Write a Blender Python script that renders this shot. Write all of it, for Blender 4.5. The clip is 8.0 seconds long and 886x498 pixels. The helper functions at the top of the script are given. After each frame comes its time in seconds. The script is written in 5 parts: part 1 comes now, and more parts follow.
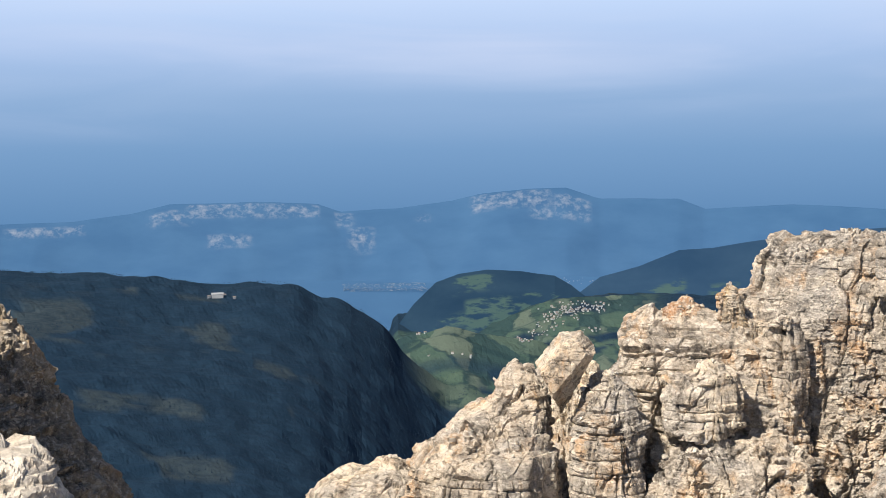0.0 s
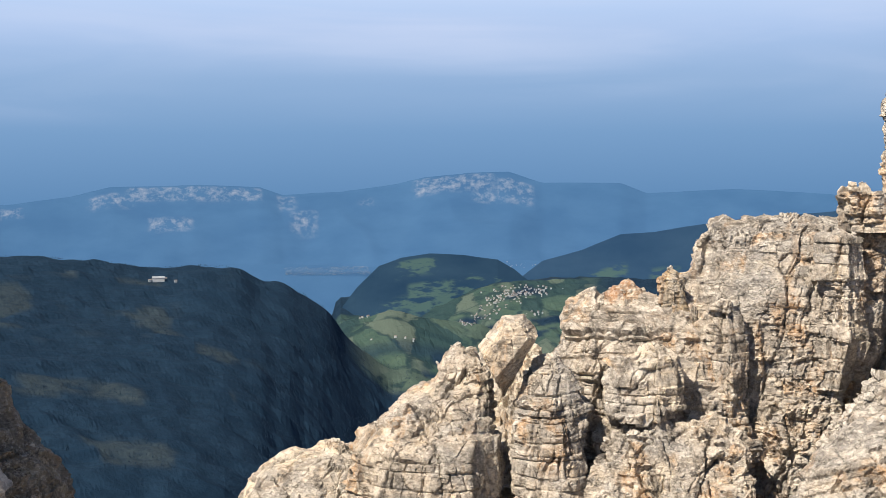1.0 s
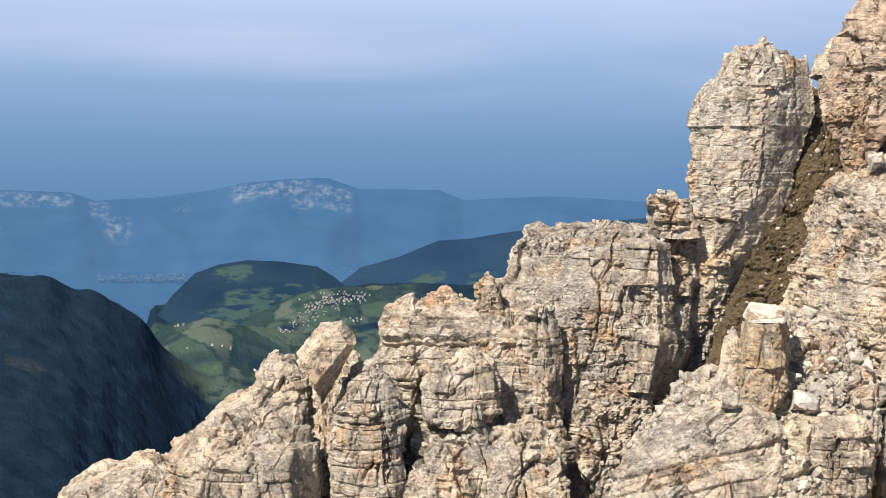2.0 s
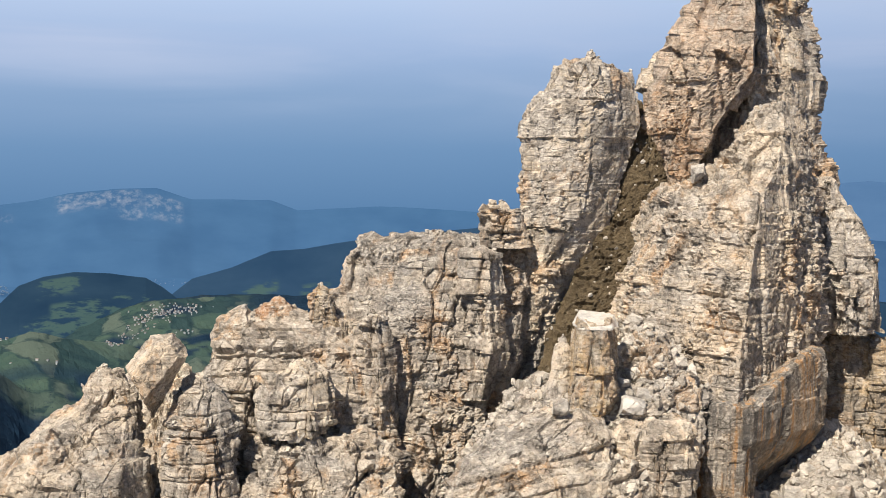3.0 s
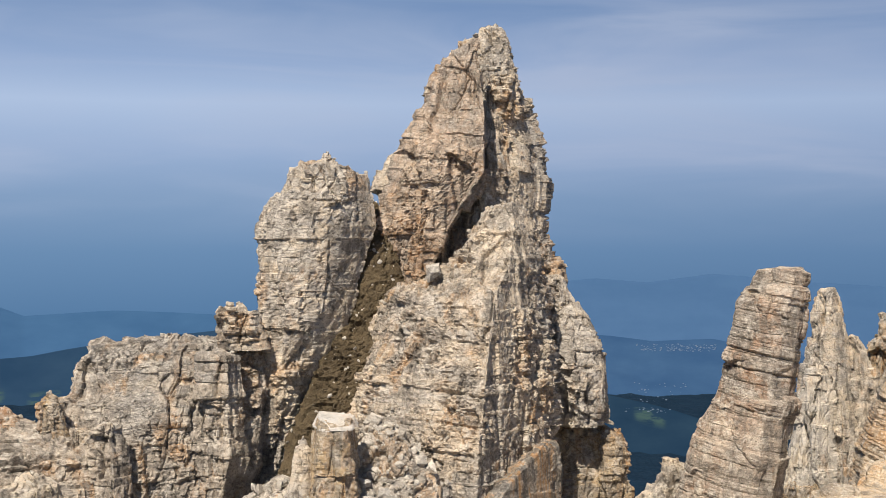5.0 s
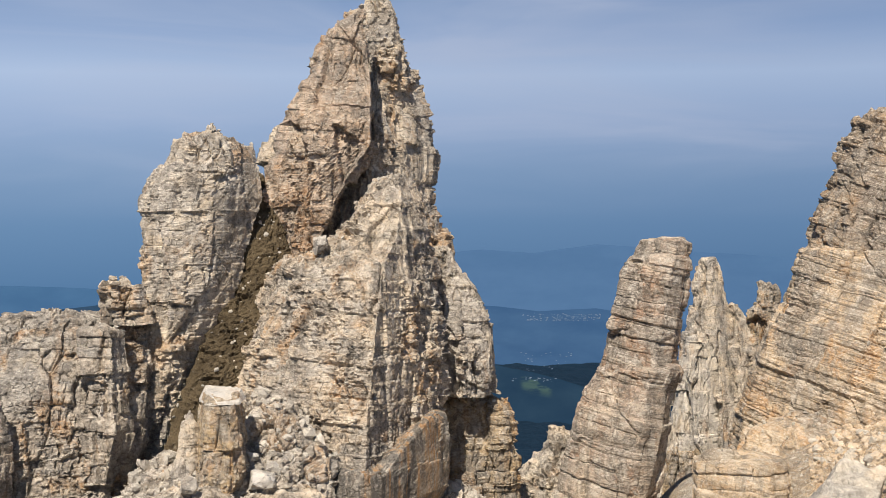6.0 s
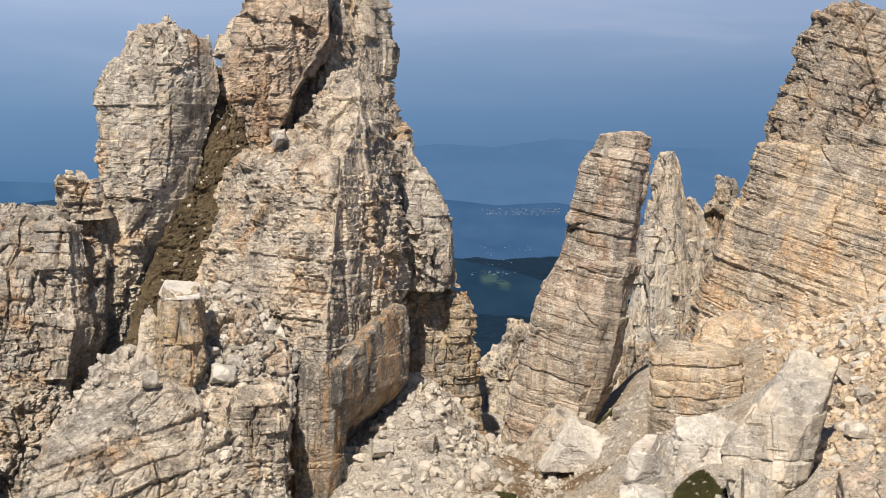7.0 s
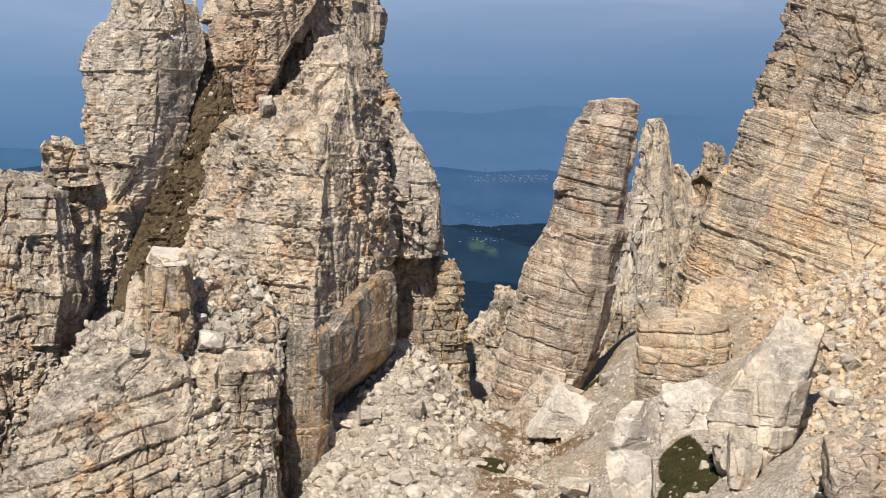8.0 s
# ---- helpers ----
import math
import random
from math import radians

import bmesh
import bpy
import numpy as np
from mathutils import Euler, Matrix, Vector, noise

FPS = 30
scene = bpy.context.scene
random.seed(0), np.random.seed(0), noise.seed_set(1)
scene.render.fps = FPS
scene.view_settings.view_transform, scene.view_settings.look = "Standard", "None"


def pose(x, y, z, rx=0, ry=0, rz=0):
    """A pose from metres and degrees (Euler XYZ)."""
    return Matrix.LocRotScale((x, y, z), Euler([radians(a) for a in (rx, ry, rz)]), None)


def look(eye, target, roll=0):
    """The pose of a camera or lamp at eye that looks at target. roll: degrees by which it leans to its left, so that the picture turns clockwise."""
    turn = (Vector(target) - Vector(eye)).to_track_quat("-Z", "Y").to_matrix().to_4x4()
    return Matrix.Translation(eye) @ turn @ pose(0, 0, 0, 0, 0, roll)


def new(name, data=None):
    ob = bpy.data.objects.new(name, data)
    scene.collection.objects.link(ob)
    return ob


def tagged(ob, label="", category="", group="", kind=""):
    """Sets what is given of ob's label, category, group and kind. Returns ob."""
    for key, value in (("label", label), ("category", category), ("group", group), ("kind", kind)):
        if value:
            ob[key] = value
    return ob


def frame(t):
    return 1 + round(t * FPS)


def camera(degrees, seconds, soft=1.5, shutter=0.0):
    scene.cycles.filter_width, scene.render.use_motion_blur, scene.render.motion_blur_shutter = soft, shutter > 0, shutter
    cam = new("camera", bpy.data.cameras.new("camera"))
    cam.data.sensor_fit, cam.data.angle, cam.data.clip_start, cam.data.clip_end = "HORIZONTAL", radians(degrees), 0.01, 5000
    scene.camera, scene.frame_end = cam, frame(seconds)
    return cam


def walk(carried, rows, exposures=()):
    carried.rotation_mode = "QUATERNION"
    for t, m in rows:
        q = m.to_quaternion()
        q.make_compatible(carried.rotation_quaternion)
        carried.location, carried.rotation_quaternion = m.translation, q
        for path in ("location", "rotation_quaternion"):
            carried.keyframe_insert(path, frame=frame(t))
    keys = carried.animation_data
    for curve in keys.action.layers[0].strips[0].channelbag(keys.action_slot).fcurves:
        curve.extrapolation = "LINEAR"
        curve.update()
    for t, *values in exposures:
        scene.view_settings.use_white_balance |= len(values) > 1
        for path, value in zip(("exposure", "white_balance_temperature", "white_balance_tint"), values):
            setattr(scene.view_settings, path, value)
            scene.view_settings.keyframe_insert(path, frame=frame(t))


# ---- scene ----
# ---- camera ----
EYE = 30.0
cam = camera(36.39, 8.0, soft=0.6)
ROWS = [  # seconds, degrees turned to the right, pitch, roll
    (0.0, 0.0, -4.2, -0.5),
    (0.5, 0.609, -4.574, -0.465),
    (1.0, 2.409, -4.905, -0.23),
    (1.5, 6.094, -4.864, 0.063),
    (2.0, 10.093, -4.624, 0.297),
    (3.3, 18.991, -3.862, 0.455),
    (3.5, 20.16, -3.511, 0.327),
    (4.0, 23.32, -2.066, 0.36),
    (4.5, 25.826, -0.519, 0.294),
    (4.7, 26.746, -0.081, 0.209),
    (5.8, 32.311, -0.383, -0.295),
    (6.0, 33.064, -1.006, -0.247),
    (6.5, 34.208, -3.191, -0.261),
    (7.0, 34.782, -5.502, -0.178),
    (7.5, 35.146, -6.578, -0.024),
    (8.0, 35.293, -6.916, -0.06),
]
walk(cam, [(t, pose(0, 0, EYE, 90 + p, -r, -y)) for t, y, p, r in ROWS],
     [(0.0, 0.66), (1.5, 0.63), (2.2, 0.57), (3.5, 0.38), (4.5, 0.28), (5.8, 0.25), (7.0, 0.29), (8.0, 0.30)])

# ---- sky and sun ----
SUN_AZ, SUN_EL = -131.0, 50.0          # degrees clockwise from +y, degrees above the horizon
world = bpy.data.worlds.new("world")
scene.world = world
world.use_nodes = True


class Nodes:
    """A short hand for node trees."""

    def __init__(self, tree):
        self.tree = tree
        tree.nodes.clear()

    def add(self, kind, out=0, operation="", **inputs):
        n = self.tree.nodes.new(kind)
        if operation:
            n.operation = operation
        for k, v in inputs.items():
            sock = n.inputs[int(k[1:])] if k[0] == "i" and k[1:].isdigit() else n.inputs[k.replace("_", " ")]
            if isinstance(v, bpy.types.NodeSocket):
                self.tree.links.new(v, sock)
            else:
                sock.default_value = v
        return n.outputs[out] if len(n.outputs) else None

    def math(self, op, a, b=0.0, c=0.0):
        return self.add("ShaderNodeMath", 0, op, i0=a, i1=b, i2=c)

    def mix(self, f, a, b, blend="MIX"):
        n = self.tree.nodes.new("ShaderNodeMix")
        n.data_type, n.blend_type, n.clamp_factor = "RGBA", blend, True
        for sock, v in ((n.inputs[0], f), (n.inputs[6], a), (n.inputs[7], b)):
            if isinstance(v, bpy.types.NodeSocket):
                self.tree.links.new(v, sock)
            else:
                sock.default_value = (*v, 1) if isinstance(v, tuple) and len(v) == 3 else v
        return n.outputs[2]

    def ramp(self, f, *stops, mode="LINEAR"):
        n = self.tree.nodes.new("ShaderNodeValToRGB")
        n.color_ramp.interpolation = mode
        while len(n.color_ramp.elements) < len(stops):
            n.color_ramp.elements.new(0.5)
        for e, (p, c) in zip(n.color_ramp.elements, stops):
            e.position, e.color = p, (c, c, c, 1) if isinstance(c, (int, float)) else (*c, 1)
        self.tree.links.new(f, n.inputs[0])
        return n.outputs[0]

    def scaled(self, v, s):
        return self.add("ShaderNodeVectorMath", 0, "MULTIPLY", i0=v, i1=s)

    def voronoi_edge(self, v, scale):
        n = self.tree.nodes.new("ShaderNodeTexVoronoi")
        n.feature = "DISTANCE_TO_EDGE"
        self.tree.links.new(v, n.inputs["Vector"])
        n.inputs["Scale"].default_value = scale
        return n.outputs[0]

    def voronoi_cell(self, v, scale, square=False):
        n = self.tree.nodes.new("ShaderNodeTexVoronoi")
        if square:
            n.distance = "CHEBYCHEV"
        self.tree.links.new(v, n.inputs["Vector"])
        n.inputs["Scale"].default_value = scale
        return self.add("ShaderNodeSeparateColor", 0, Color=n.outputs["Color"])

    def attribute(self, name):
        n = self.tree.nodes.new("ShaderNodeAttribute")
        n.attribute_name = name
        return n.outputs[2]

    def noise(self, v, scale=1.0, detail=4.0, rough=0.55, distort=0.0, out=0):
        return self.add("ShaderNodeTexNoise", out, Vector=v, Scale=scale, Detail=detail, Roughness=rough, Distortion=distort)


w = Nodes(world.node_tree)
sky = w.add("ShaderNodeTexSky", 0)
sky.node.sky_type, sky.node.sun_disc, sky.node.sun_elevation, sky.node.sun_rotation = "NISHITA", False, radians(SUN_EL), radians(SUN_AZ)
sky.node.altitude, sky.node.dust_density = 2600, 1.5
way = w.add("ShaderNodeTexCoord", 0)
up = w.add("ShaderNodeSeparateXYZ", 2, Vector=way)
haze = w.ramp(w.math("MULTIPLY_ADD", up, 2.5, 0.25),
              (0.10, (0.068, 0.155, 0.290)), (0.25, (0.122, 0.222, 0.375)), (0.35, (0.185, 0.285, 0.445)), (0.44, (0.270, 0.365, 0.540)),
              (0.525, (0.355, 0.450, 0.620)), (0.60, (0.250, 0.345, 0.530)), (0.70, (0.155, 0.250, 0.440)), (1.0, (0.13, 0.24, 0.46)))
streak = w.noise(w.scaled(way, (1.6, 1.6, 12.0)), 2.0, 5.0, 0.5, 0.9)
veil = w.noise(w.scaled(way, (1.0, 1.0, 7.0)), 3.0, 4.0, 0.5)
cloud = w.math("MULTIPLY", w.ramp(streak, (0.38, 0.0), (0.66, 1.0)), w.ramp(veil, (0.35, 0.1), (0.65, 0.9)))
cloud = w.math("MULTIPLY", cloud, w.ramp(w.math("MULTIPLY_ADD", up, 4.0, 0.0), (0.02, 0.0), (0.3, 0.75)))
low = w.mix(cloud, haze, (0.38, 0.44, 0.58))
east = w.add("ShaderNodeSeparateXYZ", 0, Vector=way)
low = w.mix(w.ramp(east, (0.30, 0.0), (0.72, 1.0)), low, w.mix(1.0, low, (0.87, 0.88, 0.90), "MULTIPLY"))
both = w.mix(w.ramp(up, (0.14, 0.0), (0.42, 1.0)), low, w.mix(1.0, sky, (0.06, 0.06, 0.06), "MULTIPLY"))
w.add("ShaderNodeOutputWorld", 0, Surface=w.add("ShaderNodeBackground", 0, Color=both, Strength=1.0))

sun = new("sun", bpy.data.lights.new("sun", "SUN"))
sun.data.energy, sun.data.angle, sun.data.color = 5.0, radians(0.5), (1.0, 0.90, 0.77)
sun_way = Vector((math.sin(radians(SUN_AZ)) * math.cos(radians(SUN_EL)), math.cos(radians(SUN_AZ)) * math.cos(radians(SUN_EL)), math.sin(radians(SUN_EL))))
sun.matrix_world = look(sun_way * 300, (0, 0, 0))


# ---- materials ----
def material(name):
    m = bpy.data.materials.new(name)
    m.use_nodes = True
    return m, Nodes(m.node_tree)


def finish(n, colour, rough, bump=None, strength=0.5, distance=0.1, gloss=0.2):
    args = {"Base_Color": colour, "Roughness": rough}
    if bump is not None:
        args["Normal"] = n.add("ShaderNodeBump", 0, Height=bump, Strength=strength, Distance=distance)
    s = n.add("ShaderNodeBsdfPrincipled", 0, **args)
    s.node.inputs["Specular IOR Level"].default_value = gloss
    n.add("ShaderNodeOutputMaterial", 0, Surface=s)


def limestone(name, grey=(0.43, 0.39, 0.335), cream=(0.64, 0.53, 0.385), ochre=(0.50, 0.295, 0.135), warm=0.5, dip=(0.0, 0.0), stain=0.5, pale=0.7, speck=1.0, streak=0.0, vary=0.0, crackle=1.0, lamina=0.0):
    """Bedded, weathered limestone. warm: how much of it is cream and ochre; dip: the slope of its beds along x and y; stain: dark runs."""
    m, n = material(name)
    p = n.add("ShaderNodeNewGeometry", 0)
    bed = n.add("ShaderNodeVectorMath", 1, "DOT_PRODUCT", i0=p, i1=(dip[0], dip[1], 1.0))
    xyz = n.add("ShaderNodeSeparateXYZ", 0, Vector=p).node
    x, y = xyz.outputs[0], xyz.outputs[1]
    beds = n.add("ShaderNodeCombineXYZ", 0, X=n.math("MULTIPLY", x, 0.15), Y=n.math("MULTIPLY", y, 0.15), Z=n.math("MULTIPLY", bed, 1.3))
    layer = n.noise(beds, 0.8, 5.0, 0.6, 0.3)
    fine = n.noise(beds, 5.0, 4.0, 0.65, 0.5)
    patch = n.noise(p, 0.12, 5.0, 0.62, 0.6)
    blot = n.noise(p, 0.7, 5.0, 0.68, 0.4)
    grain = n.noise(p, 4.5, 6.0, 0.75)
    pits = n.noise(n.scaled(p, (1.0, 1.0, 1.6)), 2.4, 4.0, 0.75, 0.8)
    runs = n.noise(n.scaled(p, (0.9, 0.9, 0.09)), 1.0, 5.0, 0.62, 0.4)
    tint, fresh = n.attribute("tint"), n.attribute("fresh")
    squared = n.add("ShaderNodeCombineXYZ", 0, X=x, Y=y, Z=n.math("MULTIPLY", bed, 1.7))
    squared = n.add("ShaderNodeVectorMath", 0, "MULTIPLY_ADD", i0=n.noise(p, 1.1, 4.0, 0.65, out=1), i1=(0.45, 0.45, 0.30), i2=squared)
    cell, chip = n.voronoi_cell(squared, 1.5, True), n.voronoi_cell(squared, 4.2, True)
    mood = n.math("ADD", n.math("MULTIPLY_ADD", layer, 0.35, n.math("MULTIPLY", patch, 0.65)), n.math("MULTIPLY_ADD", tint, 0.16, -0.08))
    c = n.mix(n.ramp(mood, (0.53 - 0.13 * warm, 0.0), (0.64 - 0.13 * warm, 1.0)), grey, cream)
    rust = n.noise(n.scaled(p, (0.35, 0.35, 0.20)), 1.0, 5.0, 0.65, 0.7)
    rust = n.math("ADD", rust, n.math("MULTIPLY", fresh, 0.12))
    c = n.mix(n.ramp(rust, (0.58 - 0.04 * warm, 0.0), (0.70 - 0.04 * warm, min(0.85, 0.3 + 0.6 * warm))), c, ochre)
    lichen = n.noise(n.scaled(p, (1.0, 1.0, 0.55)), 0.22, 6.0, 0.66, 0.9)
    c = n.mix(n.ramp(lichen, (0.51, 0.0), (0.58, 0.75 * min(1.0, stain + 0.3))), c, (0.235, 0.218, 0.195))
    c = n.mix(n.ramp(lichen, (0.38, 0.7 * pale), (0.46, 0.0)), c, (0.72, 0.62, 0.48))
    c = n.mix(n.ramp(tint, (0.0, 0.40), (0.38, 0.0)), c, (0.20, 0.180, 0.155))
    c = n.mix(n.ramp(tint, (0.70, 0.0), (1.0, 0.45 * pale)), c, (0.70, 0.63, 0.53))
    c = n.mix(n.ramp(cell, (0.0, 0.45 * speck), (0.4, 0.0)), c, (0.19, 0.165, 0.135))
    c = n.mix(n.ramp(chip, (0.60, 0.0), (1.0, 0.5)), c, (0.70, 0.63, 0.53))
    c = n.mix(n.math("MULTIPLY", n.ramp(runs, (0.52, 0.0), (0.64, 1.0)), stain), c, (0.17, 0.152, 0.13))
    if streak:
        long = n.noise(n.scaled(p, (1.3, 1.3, 0.05)), 1.0, 5.0, 0.62, 0.3)
        c = n.mix(n.math("MULTIPLY", n.ramp(long, (0.42, streak), (0.52, 0.0)), n.ramp(patch, (0.40, 1.0), (0.62, 0.25))), c, (0.12, 0.112, 0.102))
        c = n.mix(n.math("MULTIPLY", n.ramp(long, (0.53, 0.0), (0.61, streak)), n.ramp(blot, (0.35, 0.3), (0.6, 1.0))), c, (0.46, 0.24, 0.085))
    c = n.mix(n.ramp(blot, (0.53, 0.0), (0.66, 0.85 * pale)), c, (0.78, 0.715, 0.62))
    c = n.mix(n.ramp(blot, (0.34, 0.8 * speck), (0.46, 0.0)), c, (0.19, 0.168, 0.142))
    crack = n.math("MULTIPLY", n.ramp(n.voronoi_edge(squared, 0.8), (0.0, 1.0), (0.026, 0.0)), n.ramp(n.noise(p, 0.6, 3.0, 0.6), (0.42, 1.0), (0.50, 0.0)))
    hair = n.math("MULTIPLY", n.ramp(n.voronoi_edge(squared, 2.1), (0.0, 1.0), (0.05, 0.0)), n.ramp(blot, (0.38, 0.8), (0.48, 0.0)))
    crack = n.math("MULTIPLY", n.math("MAXIMUM", crack, hair), speck * crackle)
    c = n.mix(n.math("MULTIPLY", crack, 0.85), c, (0.085, 0.07, 0.055))
    leaf = n.noise(n.add("ShaderNodeCombineXYZ", 0, X=n.math("MULTIPLY", x, 0.10), Y=n.math("MULTIPLY", y, 0.10), Z=n.math("MULTIPLY", bed, 2.2)), 1.0, 4.0, 0.7, 0.25)
    if lamina:
        c = n.mix(n.math("MULTIPLY", n.ramp(leaf, (0.36, lamina), (0.44, 0.0)), n.ramp(patch, (0.40, 1.0), (0.62, 0.35))), c, (0.12, 0.095, 0.07))
        c = n.mix(n.ramp(leaf, (0.58, 0.0), (0.66, 0.6 * lamina)), c, (0.72, 0.62, 0.49))
    if vary:
        own = n.add("ShaderNodeNewGeometry", "Random Per Island")
        c = n.mix(n.ramp(own, (0.0, vary), (0.5, 0.0)), c, (0.24, 0.205, 0.165))
        c = n.mix(n.ramp(own, (0.6, 0.0), (1.0, vary)), c, (0.74, 0.69, 0.61))
    c = n.mix(n.math("MULTIPLY", n.ramp(fine, (0.30, 0.7 * speck), (0.43, 0.0)), n.ramp(patch, (0.40, 1.0), (0.58, 0.2))), c, (0.13, 0.112, 0.092))
    c = n.mix(n.ramp(grain, (0.34, 0.75 * speck), (0.45, 0.0)), c, (0.13, 0.11, 0.09))
    c = n.mix(n.ramp(grain, (0.54, 0.0), (0.68, 0.4)), c, (0.82, 0.755, 0.66))
    c = n.mix(n.ramp(pits, (0.30, 0.75 * speck), (0.37, 0.0)), c, (0.085, 0.072, 0.058))
    h = n.math("ADD", n.math("MULTIPLY", fine, 0.45 * speck), n.math("ADD", n.math("MULTIPLY_ADD", grain, 0.5, n.math("MULTIPLY", pits, 0.6 * speck)), n.math("ADD", n.math("MULTIPLY_ADD", crack, -0.5, n.math("MULTIPLY", cell, 0.75)), n.math("MULTIPLY", chip, 0.5))))
    h = n.math("MULTIPLY_ADD", leaf, 1.6 * lamina, h)
    finish(n, c, 0.92, h, 1.0, 0.13 + 0.05 * speck)
    return m


M_GREY = limestone("grey_limestone", grey=(0.48, 0.435, 0.38), cream=(0.67, 0.555, 0.415), warm=0.55, dip=(0.03, 0.0), crackle=0.7)
M_WARM = limestone("warm_limestone", grey=(0.44, 0.395, 0.34), cream=(0.63, 0.515, 0.385), warm=0.8, dip=(0.06, 0.02))
M_RIDGE = limestone("ridge_limestone", grey=(0.35, 0.325, 0.293), cream=(0.52, 0.44, 0.35), warm=0.75, dip=(0.06, 0.02), crackle=0.8)
M_LAYER = limestone("banded_limestone", grey=(0.37, 0.30, 0.22), cream=(0.60, 0.445, 0.285), warm=0.85, dip=(0.22, -0.19), stain=0.5, speck=0.7, pale=0.5, crackle=0.25, lamina=0.9)
M_OCHRE = limestone("ochre_limestone", cream=(0.50, 0.375, 0.225), ochre=(0.46, 0.25, 0.09), warm=1.0, stain=0.5, streak=0.35, pale=0.45)
M_WHITE = limestone("white_limestone", grey=(0.50, 0.465, 0.41), cream=(0.58, 0.50, 0.40), warm=0.4, stain=0.35, pale=0.7, speck=0.55, crackle=0.5)
M_CHALK = limestone("chalk_white_limestone", grey=(0.64, 0.61, 0.565), cream=(0.70, 0.645, 0.57), warm=0.2, stain=0.25, pale=0.6, speck=0.45, crackle=0.6)
M_BROWN = limestone("brown_limestone", grey=(0.41, 0.33, 0.265), cream=(0.55, 0.415, 0.305), ochre=(0.43, 0.26, 0.14), warm=0.9, stain=0.4, pale=0.3)
M_PALE = limestone("pale_limestone", grey=(0.50, 0.465, 0.415), cream=(0.57, 0.505, 0.41), warm=0.2, stain=0.3, pale=0.9, speck=0.4)
M_STREAK = limestone("streaked_limestone", grey=(0.27, 0.235, 0.195), cream=(0.40, 0.295, 0.195), warm=0.6, stain=0.9, streak=1.0, pale=0.35)
M_DOME = limestone("dark_banded_limestone", grey=(0.26, 0.21, 0.165), cream=(0.38, 0.285, 0.195), ochre=(0.40, 0.25, 0.13), warm=0.8, dip=(0.22, -0.19), stain=0.6, pale=0.3, crackle=0.4, lamina=0.8)
M_BAND = limestone("banded_brown_limestone", grey=(0.41, 0.35, 0.29), cream=(0.56, 0.445, 0.345), ochre=(0.40, 0.235, 0.14), warm=0.75, dip=(0.18, -0.16), stain=0.5, pale=0.8, crackle=0.3, lamina=0.9)
# Brown limestone darkened: the crag's shade is put into this colour.
M_SHADED = limestone("shaded_brown_limestone", grey=(0.27, 0.22, 0.165), cream=(0.33, 0.265, 0.18), ochre=(0.30, 0.19, 0.095), warm=0.8, stain=0.6, pale=0.25)
M_RUST = limestone("rusty_limestone", grey=(0.44, 0.33, 0.24), cream=(0.50, 0.33, 0.20), ochre=(0.42, 0.20, 0.08), warm=1.1, stain=0.3)


def soil():
    """Brown scree and earth of the gully, with pale stones in it."""
    m, n = material("gully_earth")
    p = n.add("ShaderNodeNewGeometry", 0)
    a, b, g = n.noise(p, 0.35, 4.0, 0.6), n.noise(p, 2.2, 5.0, 0.65), n.noise(p, 7.0, 4.0, 0.7)
    c = n.mix(n.ramp(a, (0.4, 0.0), (0.65, 1.0)), (0.105, 0.080, 0.048), (0.160, 0.122, 0.073))
    c = n.mix(n.ramp(b, (0.60, 0.0), (0.72, 0.8)), c, (0.36, 0.31, 0.24))
    c = n.mix(n.ramp(g, (0.35, 0.6), (0.5, 0.0)), c, (0.06, 0.046, 0.03))
    finish(n, c, 0.95, n.mix(0.5, b, g), 1.0, 0.45)
    return m


M_SOIL = soil()


